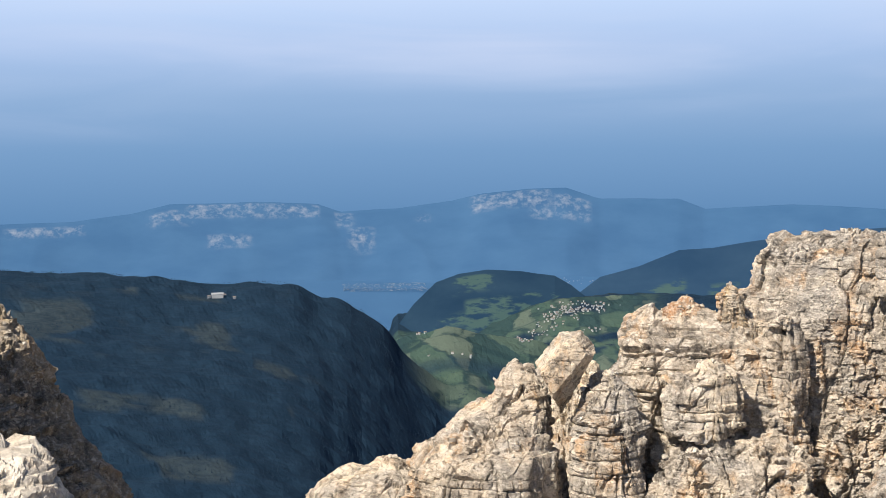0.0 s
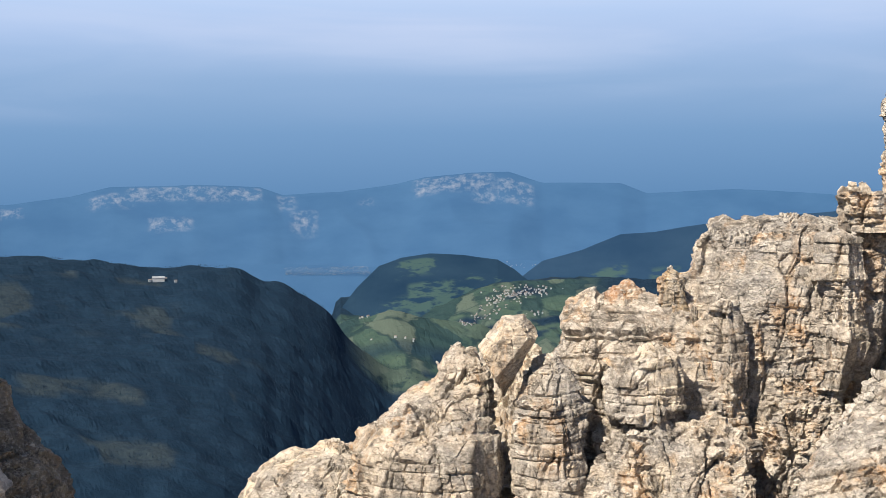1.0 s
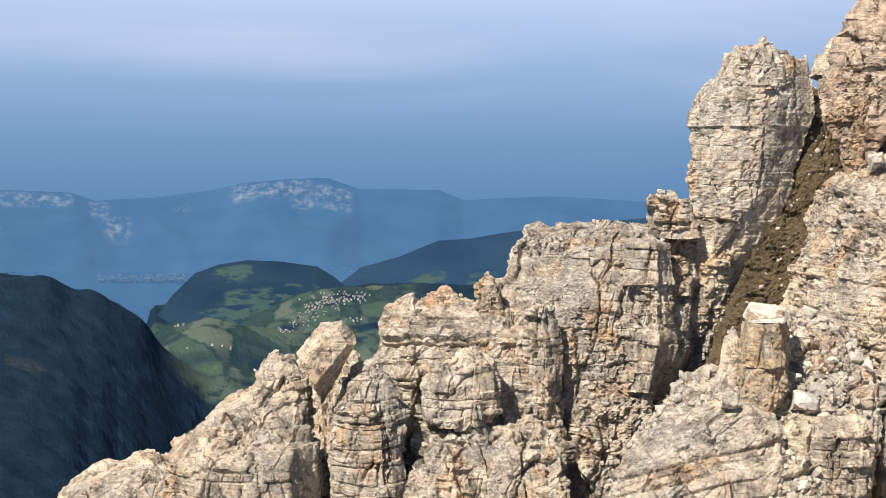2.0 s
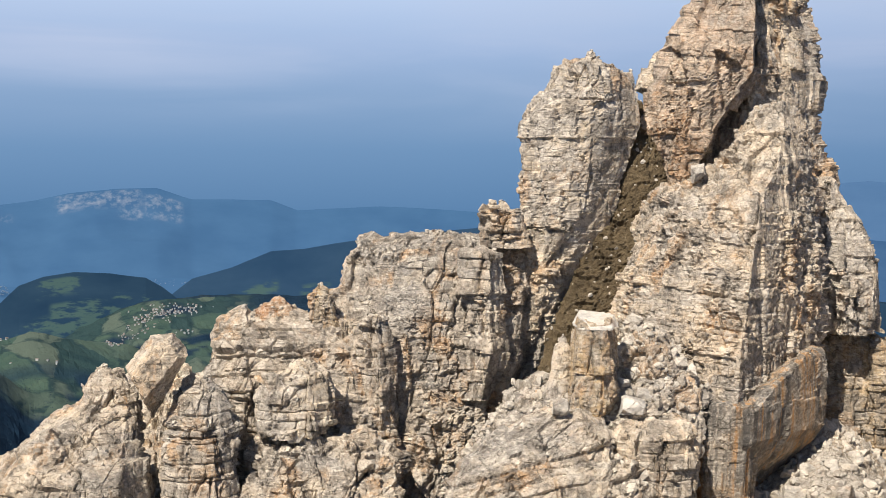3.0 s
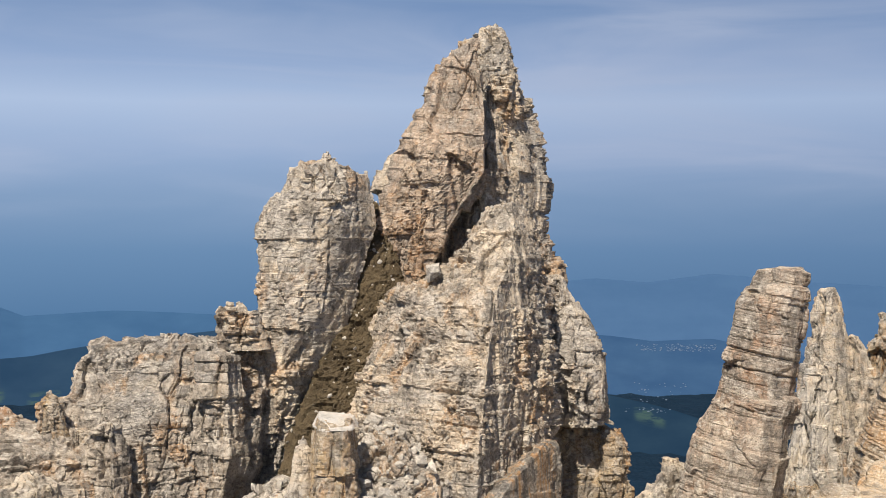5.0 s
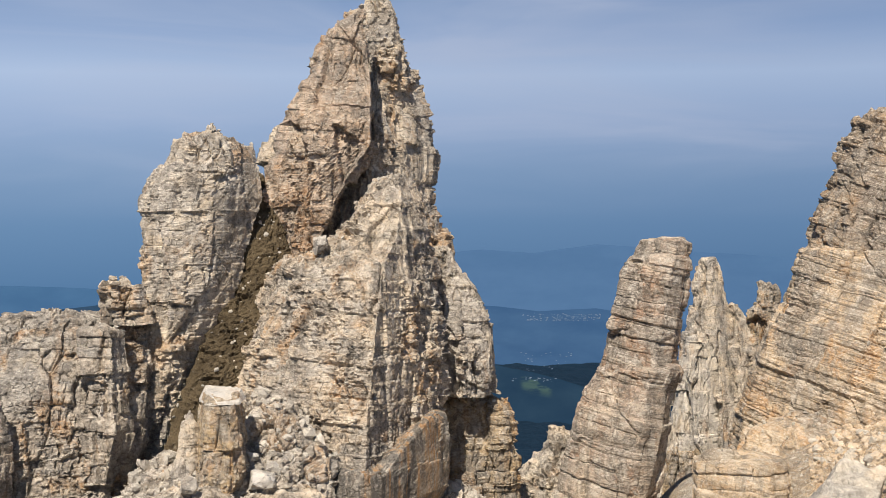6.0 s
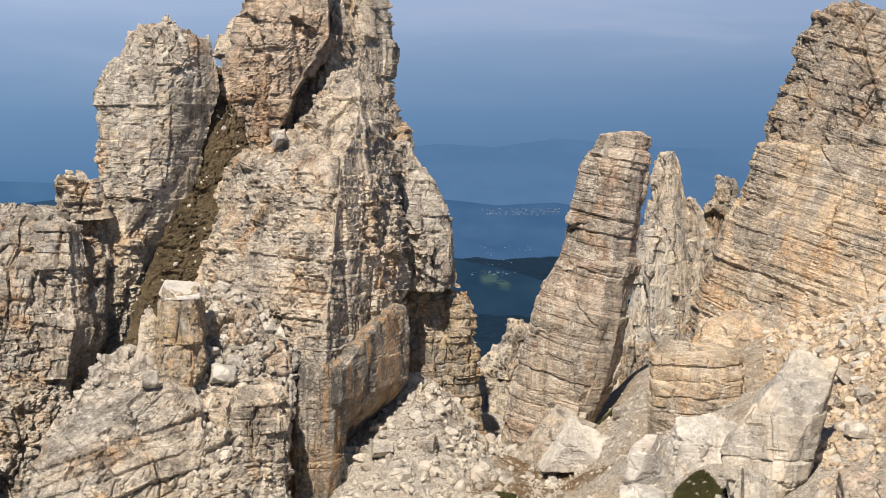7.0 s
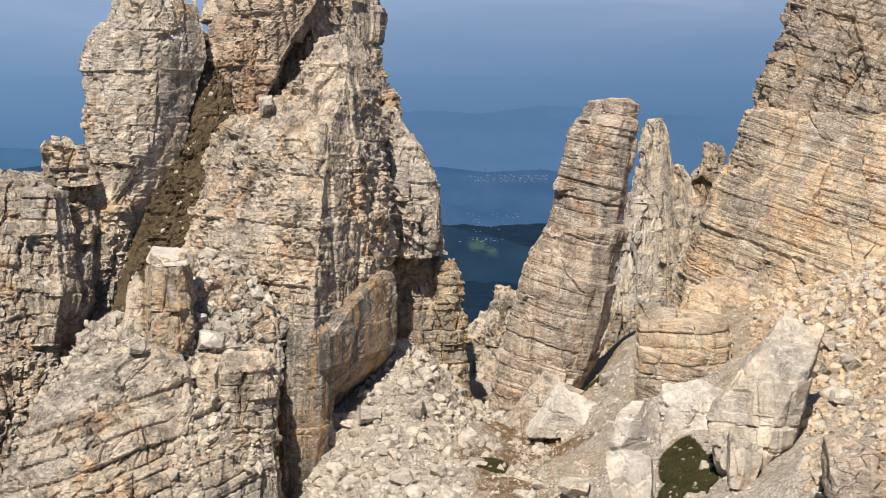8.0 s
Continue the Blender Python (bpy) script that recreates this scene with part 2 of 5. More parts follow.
def ground_material():
    m, n = material("forest_and_scree")
    p = n.add("ShaderNodeNewGeometry", 0)
    xyz = n.add("ShaderNodeSeparateXYZ", 0, Vector=p).node
    z = xyz.outputs[2]
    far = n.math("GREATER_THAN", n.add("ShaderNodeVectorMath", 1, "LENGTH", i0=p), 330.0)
    g1, g2, g3 = n.noise(p, 0.08, 4.0, 0.6), n.noise(p, 1.1, 6.0, 0.65), n.noise(p, 6.0, 5.0, 0.7)
    warped = n.add("ShaderNodeVectorMath", 0, "MULTIPLY_ADD", i0=n.noise(p, 3.0, 2.0, out=1), i1=(0.2, 0.2, 0.2), i2=p)
    v1, v2 = n.voronoi_cell(warped, 2.4), n.voronoi_cell(warped, 6.5)
    gap = n.voronoi_edge(warped, 2.4)
    scree = n.mix(n.ramp(g1, (0.50, 0.0), (0.58, 1.0)), (0.56, 0.515, 0.45), (0.55, 0.45, 0.335))
    scree = n.mix(n.attribute("sand"), scree, n.mix(n.ramp(g2, (0.35, 0.0), (0.65, 1.0)), (0.52, 0.375, 0.235), (0.66, 0.51, 0.34)))
    scree = n.mix(n.ramp(v1, (0.0, 0.35), (0.6, 0.0)), scree, (0.24, 0.205, 0.17))
    scree = n.mix(n.ramp(v2, (0.45, 0.0), (0.95, 0.8)), scree, (0.62, 0.57, 0.50))
    scree = n.mix(n.ramp(g2, (0.34, 0.5), (0.5, 0.0)), scree, (0.22, 0.175, 0.13))
    scree = n.mix(n.ramp(gap, (0.0, 0.5), (0.07, 0.0)), scree, (0.12, 0.10, 0.08))
    scree = n.mix(n.ramp(g3, (0.36, 0.8), (0.47, 0.0)), scree, (0.14, 0.12, 0.10))
    scree = n.mix(n.ramp(n.voronoi_edge(warped, 6.5), (0.0, 0.55), (0.08, 0.0)), scree, (0.13, 0.11, 0.09))
    scree = n.mix(n.math("MULTIPLY", n.attribute("earth"), n.ramp(g2, (0.40, 1.0), (0.66, 0.5))), scree, (0.18, 0.115, 0.062))
    pebble = n.math("ADD", n.math("MULTIPLY", v1, 0.8), n.math("ADD", n.math("MULTIPLY", v2, 0.5), n.math("MULTIPLY", g3, 0.7)))
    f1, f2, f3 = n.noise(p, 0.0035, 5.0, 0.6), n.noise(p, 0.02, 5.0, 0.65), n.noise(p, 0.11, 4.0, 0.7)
    # Woods: cloud shade and the blue haze of distance put into the base colour.
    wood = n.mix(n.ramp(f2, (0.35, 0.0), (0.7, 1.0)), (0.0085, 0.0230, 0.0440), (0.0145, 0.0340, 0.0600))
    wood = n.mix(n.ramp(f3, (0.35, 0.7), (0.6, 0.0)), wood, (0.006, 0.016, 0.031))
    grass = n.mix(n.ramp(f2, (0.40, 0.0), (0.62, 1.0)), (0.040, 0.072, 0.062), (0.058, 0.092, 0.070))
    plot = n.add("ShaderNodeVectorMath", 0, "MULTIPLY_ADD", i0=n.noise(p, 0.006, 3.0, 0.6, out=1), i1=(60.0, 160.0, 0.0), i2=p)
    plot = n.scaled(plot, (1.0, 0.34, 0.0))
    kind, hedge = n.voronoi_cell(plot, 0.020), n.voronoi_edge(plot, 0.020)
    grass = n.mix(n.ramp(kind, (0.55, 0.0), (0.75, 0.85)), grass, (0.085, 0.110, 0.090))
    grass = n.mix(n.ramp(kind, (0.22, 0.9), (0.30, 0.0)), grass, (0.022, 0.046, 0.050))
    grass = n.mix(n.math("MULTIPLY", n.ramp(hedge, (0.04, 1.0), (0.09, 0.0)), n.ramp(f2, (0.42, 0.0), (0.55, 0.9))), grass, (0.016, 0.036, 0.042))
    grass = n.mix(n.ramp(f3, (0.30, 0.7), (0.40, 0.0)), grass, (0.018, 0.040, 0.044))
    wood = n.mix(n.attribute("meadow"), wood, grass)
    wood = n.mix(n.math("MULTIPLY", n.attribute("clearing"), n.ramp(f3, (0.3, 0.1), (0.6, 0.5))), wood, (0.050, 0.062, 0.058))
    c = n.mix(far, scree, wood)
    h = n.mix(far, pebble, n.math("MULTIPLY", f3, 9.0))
    finish(n, c, 0.95, h, 1.0, 0.24, 0.05)
    return m


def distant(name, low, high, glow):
    """Far mountains, the blue of many kilometres of air put into colour and glow."""
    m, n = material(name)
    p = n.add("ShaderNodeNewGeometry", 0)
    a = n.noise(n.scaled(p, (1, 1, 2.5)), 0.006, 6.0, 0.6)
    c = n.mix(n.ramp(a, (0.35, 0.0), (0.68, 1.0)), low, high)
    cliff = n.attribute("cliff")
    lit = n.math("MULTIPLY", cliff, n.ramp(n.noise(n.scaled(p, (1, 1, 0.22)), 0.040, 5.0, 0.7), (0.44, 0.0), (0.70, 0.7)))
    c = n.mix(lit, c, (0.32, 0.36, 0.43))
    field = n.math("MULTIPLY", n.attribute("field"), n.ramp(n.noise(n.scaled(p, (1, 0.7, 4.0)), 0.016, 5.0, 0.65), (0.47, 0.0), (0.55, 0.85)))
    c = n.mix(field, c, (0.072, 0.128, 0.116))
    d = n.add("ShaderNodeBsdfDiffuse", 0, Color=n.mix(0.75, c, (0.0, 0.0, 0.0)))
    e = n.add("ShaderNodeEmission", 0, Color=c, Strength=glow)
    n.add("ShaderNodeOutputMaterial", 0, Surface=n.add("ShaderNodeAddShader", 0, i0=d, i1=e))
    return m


# ---- noise on arrays ----
def hashed(ix, iy, iz, seed):
    h = (ix.astype(np.int64) * 374761393 + iy.astype(np.int64) * 668265263 + iz.astype(np.int64) * 2147483647 + seed * 974634777) & 0xFFFFFFFF
    h = ((h ^ (h >> 13)) * 1274126177) & 0xFFFFFFFF
    h = ((h ^ (h >> 16)) * 2246822519) & 0xFFFFFFFF
    return (h ^ (h >> 15)) & 0xFFFFFFFF


def lump(p, scale, seed=0, octaves=3):
    """Smooth noise from about -1 to 1 at points p; scale: metres per lump, one number or three."""
    out, amp = np.zeros(len(p)), 1.0
    q = p / np.asarray(scale, float)
    for o in range(octaves):
        i = np.floor(q).astype(np.int64)
        f = q - i
        f = f * f * (3 - 2 * f)
        v = 0
        for dx in (0, 1):
            for dy in (0, 1):
                for dz in (0, 1):
                    wgt = (f[:, 0] if dx else 1 - f[:, 0]) * (f[:, 1] if dy else 1 - f[:, 1]) * (f[:, 2] if dz else 1 - f[:, 2])
                    v = v + wgt * (hashed(i[:, 0] + dx, i[:, 1] + dy, i[:, 2] + dz, seed + o) / 2147483648.0 - 1)
        out += amp * v
        amp, q = amp * 0.5, q * 2.03
    return out


def blocks(p, size, seed=0):
    """Cells of jointed rock: how far each point is from a joint (in cells), a random number of its block, and the slant of its face there."""
    q = p / np.asarray(size, float)
    i = np.floor(q).astype(np.int64)
    f1, f2, rid, slant = np.full(len(p), 9.0), np.full(len(p), 9.0), np.zeros(len(p)), np.zeros(len(p))
    for dx in (-1, 0, 1):
        for dy in (-1, 0, 1):
            for dz in (-1, 0, 1):
                c = i + (dx, dy, dz)
                h = hashed(c[:, 0], c[:, 1], c[:, 2], seed)
                jit = np.stack([(h & 1023) / 1023.0, ((h >> 10) & 1023) / 1023.0, ((h >> 20) & 1023) / 1023.0], 1)
                off = q - (c + 0.1 + 0.8 * jit)
                d = np.sqrt((off ** 2).sum(1))
                near = d < f1
                f2 = np.where(near, f1, np.minimum(f2, d))
                k = (h * 7919) & 0xFFFFFF
                rid = np.where(near, (k & 0xFFFF) / 65535.0, rid)
                tip = off[:, 0] * ((k & 255) / 127.5 - 1) + off[:, 1] * (((k >> 8) & 255) / 127.5 - 1) + off[:, 2] * (((k >> 16) & 255) / 127.5 - 1)
                slant = np.where(near, tip, slant)
                f1 = np.where(near, d, f1)
    return f2 - f1, rid, slant


def smooth(x, a, b):
    t = np.clip((x - a) / (b - a), 0, 1)
    return t * t * (3 - 2 * t)


class Style:
    """How a rock breaks. lumps, facets: swells and tall slanting faces; ledge, notch: how far beds step and how deep the gaps between them are;
    large, mid, small: how far blocks of three sizes stand out; thick, wide: bed and block size of the middle one; round: bulge of each bed."""

    def __init__(self, lumps, facets, ledge, notch, large, mid, small, grain, thick, wide, rounded=0.0, tall=9.0):
        self.lumps, self.facets, self.ledge, self.notch, self.large, self.mid, self.small, self.grain = lumps, facets, ledge, notch, large, mid, small, grain
        self.thick, self.wide, self.rounded, self.tall = thick, wide, rounded, tall


BLOCKY = Style(0.30, 0.60, 0.24, 0.24, 0.60, 0.42, 0.13, 0.03, 1.1, 1.4)
PLANAR = Style(0.30, 0.65, 0.10, 0.12, 0.36, 0.30, 0.19, 0.035, 1.15, 1.15, 0.0, 14.0)
SLABBY = Style(0.35, 0.75, 0.04, 0.05, 0.50, 0.32, 0.16, 0.04, 1.7, 1.1, 0.0, 8.0)
SPIKY = Style(0.30, 0.90, 0.0, 0.0, 0.70, 0.35, 0.14, 0.04, 2.6, 0.75, 0.0, 22.0)
THIN = Style(0.30, 0.40, 0.30, 0.20, 0.16, 0.12, 0.07, 0.03, 0.75, 1.6, 0.04)
LEDGED = Style(0.30, 0.55, 0.22, 0.20, 0.40, 0.36, 0.24, 0.035, 0.85, 1.05, 0.0, 12.0)
BEDDED = Style(0.30, 0.35, 0.30, 0.20, 0.20, 0.14, 0.06, 0.03, 1.45, 2.0, 0.05)
BLOCK = Style(0.15, 0.25, 0.12, 0.12, 0.22, 0.20, 0.09, 0.03, 0.9, 1.1)
CRAGGY = Style(0.40, 0.90, 0.06, 0.08, 0.65, 0.48, 0.18, 0.04, 1.1, 1.05, 0.0, 6.0)
MASSIVE = Style(0.25, 0.45, 0.16, 0.32, 0.48, 0.42, 0.14, 0.03, 1.2, 1.5, 0.06)
STAINED = Style(0.12, 0.26, 0.03, 0.06, 0.16, 0.12, 0.06, 0.03, 1.8, 1.3, 0.0, 16.0)
EARTH = Style(0.45, 0.35, 0.02, 0.0, 0.25, 0.22, 0.16, 0.10, 0.8, 0.9)
FLAGGY = Style(0.40, 0.50, 0.60, 0.58, 0.42, 0.26, 0.12, 0.03, 1.0, 1.6, 0.06)


def unit(h):
    return h / 4294967296.0


def joints(c, gap, row, seed):
    """Irregular joints across a coordinate, about gap metres apart, shifted from row to row: cell number, metres to the nearest joint, place in the cell."""
    zero = np.zeros(len(c), np.int64)
    u = c / gap + 7.0 * unit(hashed(row, zero, zero, seed))
    i = np.floor(u).astype(np.int64)
    before, here, after = (j + 0.12 + 0.76 * unit(hashed(j, row, zero, seed + 1)) for j in (i - 1, i, i + 1))
    over = u >= here
    low, high = np.where(over, here, before), np.where(over, after, here)
    return i + over, np.minimum(u - low, high - u) * gap, (u - low) / (high - low) - 0.5


def courses(q, thick, wide, seed, turn):
    """Beds cut by two sets of upright joints: bed number, metres to the bed's edge, metres to a joint, place in the bed, the block's number from 0 to 1, the slant of its face."""
    row, dz, pz = joints(q[:, 2], thick, np.zeros(len(q), np.int64), seed)
    c, s = math.cos(turn), math.sin(turn)
    ia, da, pa = joints(q[:, 0] * c + q[:, 1] * s, wide, row, seed + 3)
    ib, db, pb = joints(q[:, 1] * c - q[:, 0] * s, wide, row, seed + 6)
    h = hashed(row, ia, ib, seed + 9)
    k = (h * 7919) & 0xFFFFFF
    slant = pa * ((k & 255) / 127.5 - 1) + pb * (((k >> 8) & 255) / 127.5 - 1) + pz * (((k >> 16) & 255) / 127.5 - 1)
    return row, dz, np.minimum(da, db), pz, unit(h), slant


def weathered(p, dip=(0.03, 0.0), style=BLOCKY, seed=0, turn=0.0):
    """Metres by which a rock face stands out at points p (swells, slanting faces, beds, blocks and grain), the tint of each block and where the rock broke off lately."""
    q = p.copy()
    q[:, 2] = p[:, 2] + p[:, 0] * dip[0] + p[:, 1] * dip[1] + 0.30 * lump(p * (1, 1, 0.4), 7.0, seed + 60, 2)
    q[:, 0] += 0.22 * lump(p, 1.6, seed + 40, 3)
    q[:, 1] += 0.22 * lump(p, 1.6, seed + 50, 3)
    q[:, 2] += 0.07 * lump(p, 1.1, seed + 55, 2)
    some = smooth(lump(p, 3.2, seed + 80, 2), -0.35, 0.35)
    torn = smooth(lump(p, 4.5, seed + 90, 3), -0.30, 0.45)
    out = style.lumps * lump(p, 6.0, seed + 1, 2)
    e, r, t = blocks(q, (3.4, 3.4, style.tall), seed + 11)
    out += style.facets * (0.7 * (r - 0.5) + 0.9 * t) - 0.35 * style.facets * some * (1 - smooth(e, 0.0, 0.07))
    row, dz, dj, pz, big, slant = courses(q, 2.6 * style.thick, 2.3 * style.wide, seed + 21, turn + 0.55)
    out += style.large * ((big - 0.5) + 0.5 * slant) - 0.55 * style.large * some * (1 - smooth(dj, 0.0, 0.16))
    zero = np.zeros_like(row)
    out += style.ledge * (unit(hashed(row, zero, zero, seed + 5)) - 0.5) - style.notch * torn * (0.4 + 0.9 * some) * (1 - smooth(dz, 0.02, 0.15))
    row, dz, dj, pz, mid, slant = courses(q, style.thick, style.wide, seed + 31, turn + 0.75)
    amount = 0.35 + 1.0 * torn
    out += style.mid * amount * ((mid - 0.5) + 0.6 * slant) - 0.5 * style.mid * some * (1 - smooth(dj, 0.0, 0.10))
    out += 0.6 * style.ledge * (unit(hashed(row, zero, zero, seed + 6)) - 0.5) - 0.6 * style.notch * some * (1 - smooth(dz, 0.0, 0.11)) + style.rounded * (1 - 4 * pz * pz)
    row, dz, dj, pz, bit, slant = courses(q, 0.36 * style.thick, 0.40 * style.wide, seed + 41, turn + 0.95)
    out += style.small * amount * ((bit - 0.5) + 0.9 * slant) 
    out += style.grain * lump(p, 0.40, seed + 71, 3)
    fresh = smooth(big + 0.5 * torn, 0.95, 1.25)
    return out, np.clip(0.5 * mid + 0.3 * bit + 0.2 * big, 0, 1), fresh


# ---- meshes ----
def mesh_from(name, verts, quads, mat, smooth_faces=False):
    """A mesh from arrays of corners and of quads (a quad whose last two corners agree is a triangle)."""
    me = bpy.data.meshes.new(name)
    verts, quads = np.asarray(verts, np.float32), np.asarray(quads, np.int32)
    me.vertices.add(len(verts))
    me.vertices.foreach_set("co", verts.ravel())
    n = quads.shape[1]
    me.loops.add(quads.size)
    me.loops.foreach_set("vertex_index", quads.ravel())
    me.polygons.add(len(quads))
    me.polygons.foreach_set("loop_start", np.arange(0, quads.size, n, dtype=np.int32))
    me.polygons.foreach_set("use_smooth", np.full(len(quads), smooth_faces))
    me.update(calc_edges=True)
    me.validate()
    me.materials.append(mat)
    give(me, "tint", np.full(len(verts), 0.5))
    return me


def give(me, attribute, values):
    """Writes one number for each corner of a mesh."""
    att = me.attributes.get(attribute) or me.attributes.new(attribute, "FLOAT", "POINT")
    att.data.foreach_set("value", np.asarray(values, np.float32))


def grid_quads(rows, cols, closed):
    i = np.arange(rows - 1)[:, None] * cols
    j = np.arange(cols if closed else cols - 1)[None, :]
    j2 = (j + 1) % cols
    return np.stack([i + j, i + j2, i + cols + j2, i + cols + j], -1).reshape(-1, 4)


SECTIONS = {  # outlines seen from above, from -1 to 1; -1 in the second number faces the eye
    "flat": [(-1, 0), (-0.93, -0.55), (-0.5, -0.9), (0.1, -1), (0.6, -0.85), (0.92, -0.5), (1, 0), (0.75, 0.8), (0, 1), (-0.75, 0.8)],
    "arete": [(-1, 0.1), (-0.8, -0.35), (-0.3, -0.76), (0.25, -1), (0.42, -0.7), (0.7, -0.2), (1, 0.35), (0.6, 0.9), (0, 1), (-0.7, 0.8)],
    "slab": [(-1, 0.2), (-0.8, -0.4), (-0.2, -0.8), (0.9, -1), (1, 0.5), (0.5, 1), (-0.6, 0.8)],
    "aretel": [(-1, 0), (-0.85, -0.5), (-0.4, -0.8), (0.0, -1), (0.45, -0.75), (1, 0.0), (0.9, 0.5), (0.3, 1), (-0.7, 0.8)],
    "ramp": [(-1, -0.85), (-0.85, -1), (-0.6, -0.95), (1, 0), (0.95, 0.6), (0.3, 1), (-0.8, 0.9)],
    "round": [(-1, 0), (-0.87, -0.5), (-0.5, -0.87), (0, -1), (0.5, -0.87), (0.87, -0.5), (1, 0), (0.7, 0.7), (0, 1), (-0.7, 0.7)],
    "layer": [(-1, 0), (-0.9, -0.42), (-0.62, -0.75), (-0.1, -0.98), (0.4, -0.95), (0.8, -0.6), (1, 0), (0.75, 0.75), (0, 1), (-0.75, 0.75)],
}


def crag_mesh(name, az, dist, k, lean, shape, rows, mat, step=0.1, dip=(0.03, 0.0), style=BLOCKY, seed=1, cap=0.6, until=9.0):
    """A rock mass. az, dist: where it stands, from the eye's foot; rows from the top down: height, left and right edge across the line of sight;
    k: depth to width; lean: how far it draws back from the eye for each metre of height. Returns the mesh, with the origin at its base."""
    rows = np.array(rows, float)[::-1]
    rows[-1, 0] = max(rows[-1, 0] - 0.8 * cap, rows[-2, 0] + 0.05)
    n = max(8, int((rows[-1, 0] - rows[0, 0]) / step))
    z = np.linspace(rows[0, 0], rows[-1, 0], n)
    left, right = np.interp(z, rows[:, 0], rows[:, 1]), np.interp(z, rows[:, 0], rows[:, 2])
    nc = max(4, int(cap / step) + 3)
    ang = np.linspace(0, math.pi / 2, nc + 1)[1:]
    z = np.concatenate([z, z[-1] + cap * np.sin(ang)])
    mid_top, half_top = (left[-1] + right[-1]) / 2, (right[-1] - left[-1]) / 2
    shrink = np.maximum(np.cos(ang), 0.02)
    left = np.concatenate([left, mid_top - half_top * shrink])
    right = np.concatenate([right, mid_top + half_top * shrink])
    half, mid = (right - left) / 2, (left + right) / 2
    depth = k * np.maximum(half, 0.25)
    sec = np.array(SECTIONS[shape] + SECTIONS[shape][:1], float)
    seg = np.hypot(*(np.diff(sec, axis=0) * (1, k)).T)
    s = np.concatenate([[0], np.cumsum(seg)])
    mean = float(np.median(half))
    fine, coarse = step / mean, 12.0 * step / mean
    pos, at = [], 0.0
    while at < s[-1]:
        pos.append(at)
        v = np.interp(at, s, sec[:, 1])
        at += fine if v < 0.2 and np.interp(at, s, sec[:, 0]) < until else coarse
    pos = np.array(pos)
    su, sv = np.interp(pos, s, sec[:, 0]), np.interp(pos, s, sec[:, 1])
    u = mid[:, None] + half[:, None] * su
    zref = rows[:, 0].mean()
    v = depth[:, None] * sv + lean * (z - zref)[:, None]
    a = radians(az)
    rt, aw = np.array([math.cos(a), -math.sin(a)]), np.array([math.sin(a), math.cos(a)])
    xy = aw * dist + u[..., None] * rt + v[..., None] * aw
    p = np.concatenate([xy, np.broadcast_to(z[:, None, None], u.shape + (1,))], -1)
    du = np.roll(p, -1, 1) - np.roll(p, 1, 1)
    dz = np.gradient(p, axis=0)
    nrm = np.cross(du, dz)
    nrm /= np.linalg.norm(nrm, axis=-1, keepdims=True) + 1e-9
    nrm = sum(np.roll(nrm, j, 1) for j in range(-4, 5))
    nrm /= np.linalg.norm(nrm, axis=-1, keepdims=True) + 1e-9
    flat = p.reshape(-1, 3)
    d, tint, fresh = weathered(flat, dip, style, seed, -a)
    reach = np.minimum(1.0, half / 1.1)[:, None] * np.ones_like(u)
    reach = reach * (1 - 0.5 * smooth(nrm[..., :2] @ rt, 0.40, 0.70) * (1 - smooth(nrm[..., :2] @ rt, 0.86, 0.97)))
    out = flat + nrm.reshape(-1, 3) * (d * reach.ravel())[:, None]
    base = np.array([aw[0] * dist, aw[1] * dist, rows[0, 0]])
    quads = grid_quads(len(z), len(pos), True)
    me = mesh_from(name, out - base, quads, mat)
    give(me, "tint", tint)
    give(me, "fresh", fresh)
    return me, base


LEDGES = []


def crag(name, spec, mat, label, category="rock", parent=None, **more):
    az, dist, k, lean, shape, rows = spec
    me, base = crag_mesh(name, az, dist, k, lean, shape, rows, mat, **more)
    ob = new(name, me)
    LEDGES.append((me, base))
    if parent is None:
        ob.location = base
        tagged(ob, label, category)
    else:
        ob.parent = parent
        ob.location = Vector(base) - parent.location
        if label:
            tagged(ob, label)
    return ob


def group_thing(name, label, category, place):
    ob = new(name)
    ob.location = place
    return tagged(ob, label, category)


# ---- the lie of the land ----
RIDGES = [  # distance of the crest, slope in front, slope behind, then the crest: azimuth, rise per metre from the eye
    (2000.0, 0.075, 0.30, [(-24.51, -0.0743), (-18.26, -0.0818), (-13.82, -0.0873), (-11.53, -0.0917), (-9.67, -0.0967), (-7.78, -0.095), (-6.36, -0.0976), (-5.41, -0.1076), (-4.33, -0.1101), (-3.5, -0.1188), (-2.3, -0.1327), (-1.88, -0.1498), (-0.63, -0.1671), (1.06, -0.19), (2.75, -0.2223)]),
    (2300.0, 0.10, 0.16, [(-2.8, -0.1572), (-2.06, -0.1395), (-1.1, -0.1372), (0.36, -0.131), (1.56, -0.1376), (2.77, -0.1398), (4.22, -0.1432), (5.18, -0.158)]),
    (2900.0, 0.06, 0.10, [(1.81, -0.1304), (2.78, -0.1241), (3.98, -0.1148), (5.18, -0.1105), (8.75, -0.1086), (12.25, -0.1087)]),
]


def near_ground(az, d):
    """The scree saddle and the talus, in metres above the saddle."""
    a, e = az - 40.0, d - 110.0
    z = 3.708 + 0.3620 * a + -0.0250 * e + 0.03841 * a * a + 0.00345 * a * e + -0.00313 * e * e
    for ca, cd, up, wa, wd in KNOLLS:
        z = z + up * np.exp(-((az - ca) / wa) ** 2 - ((d - cd) / wd) ** 2)
    return z


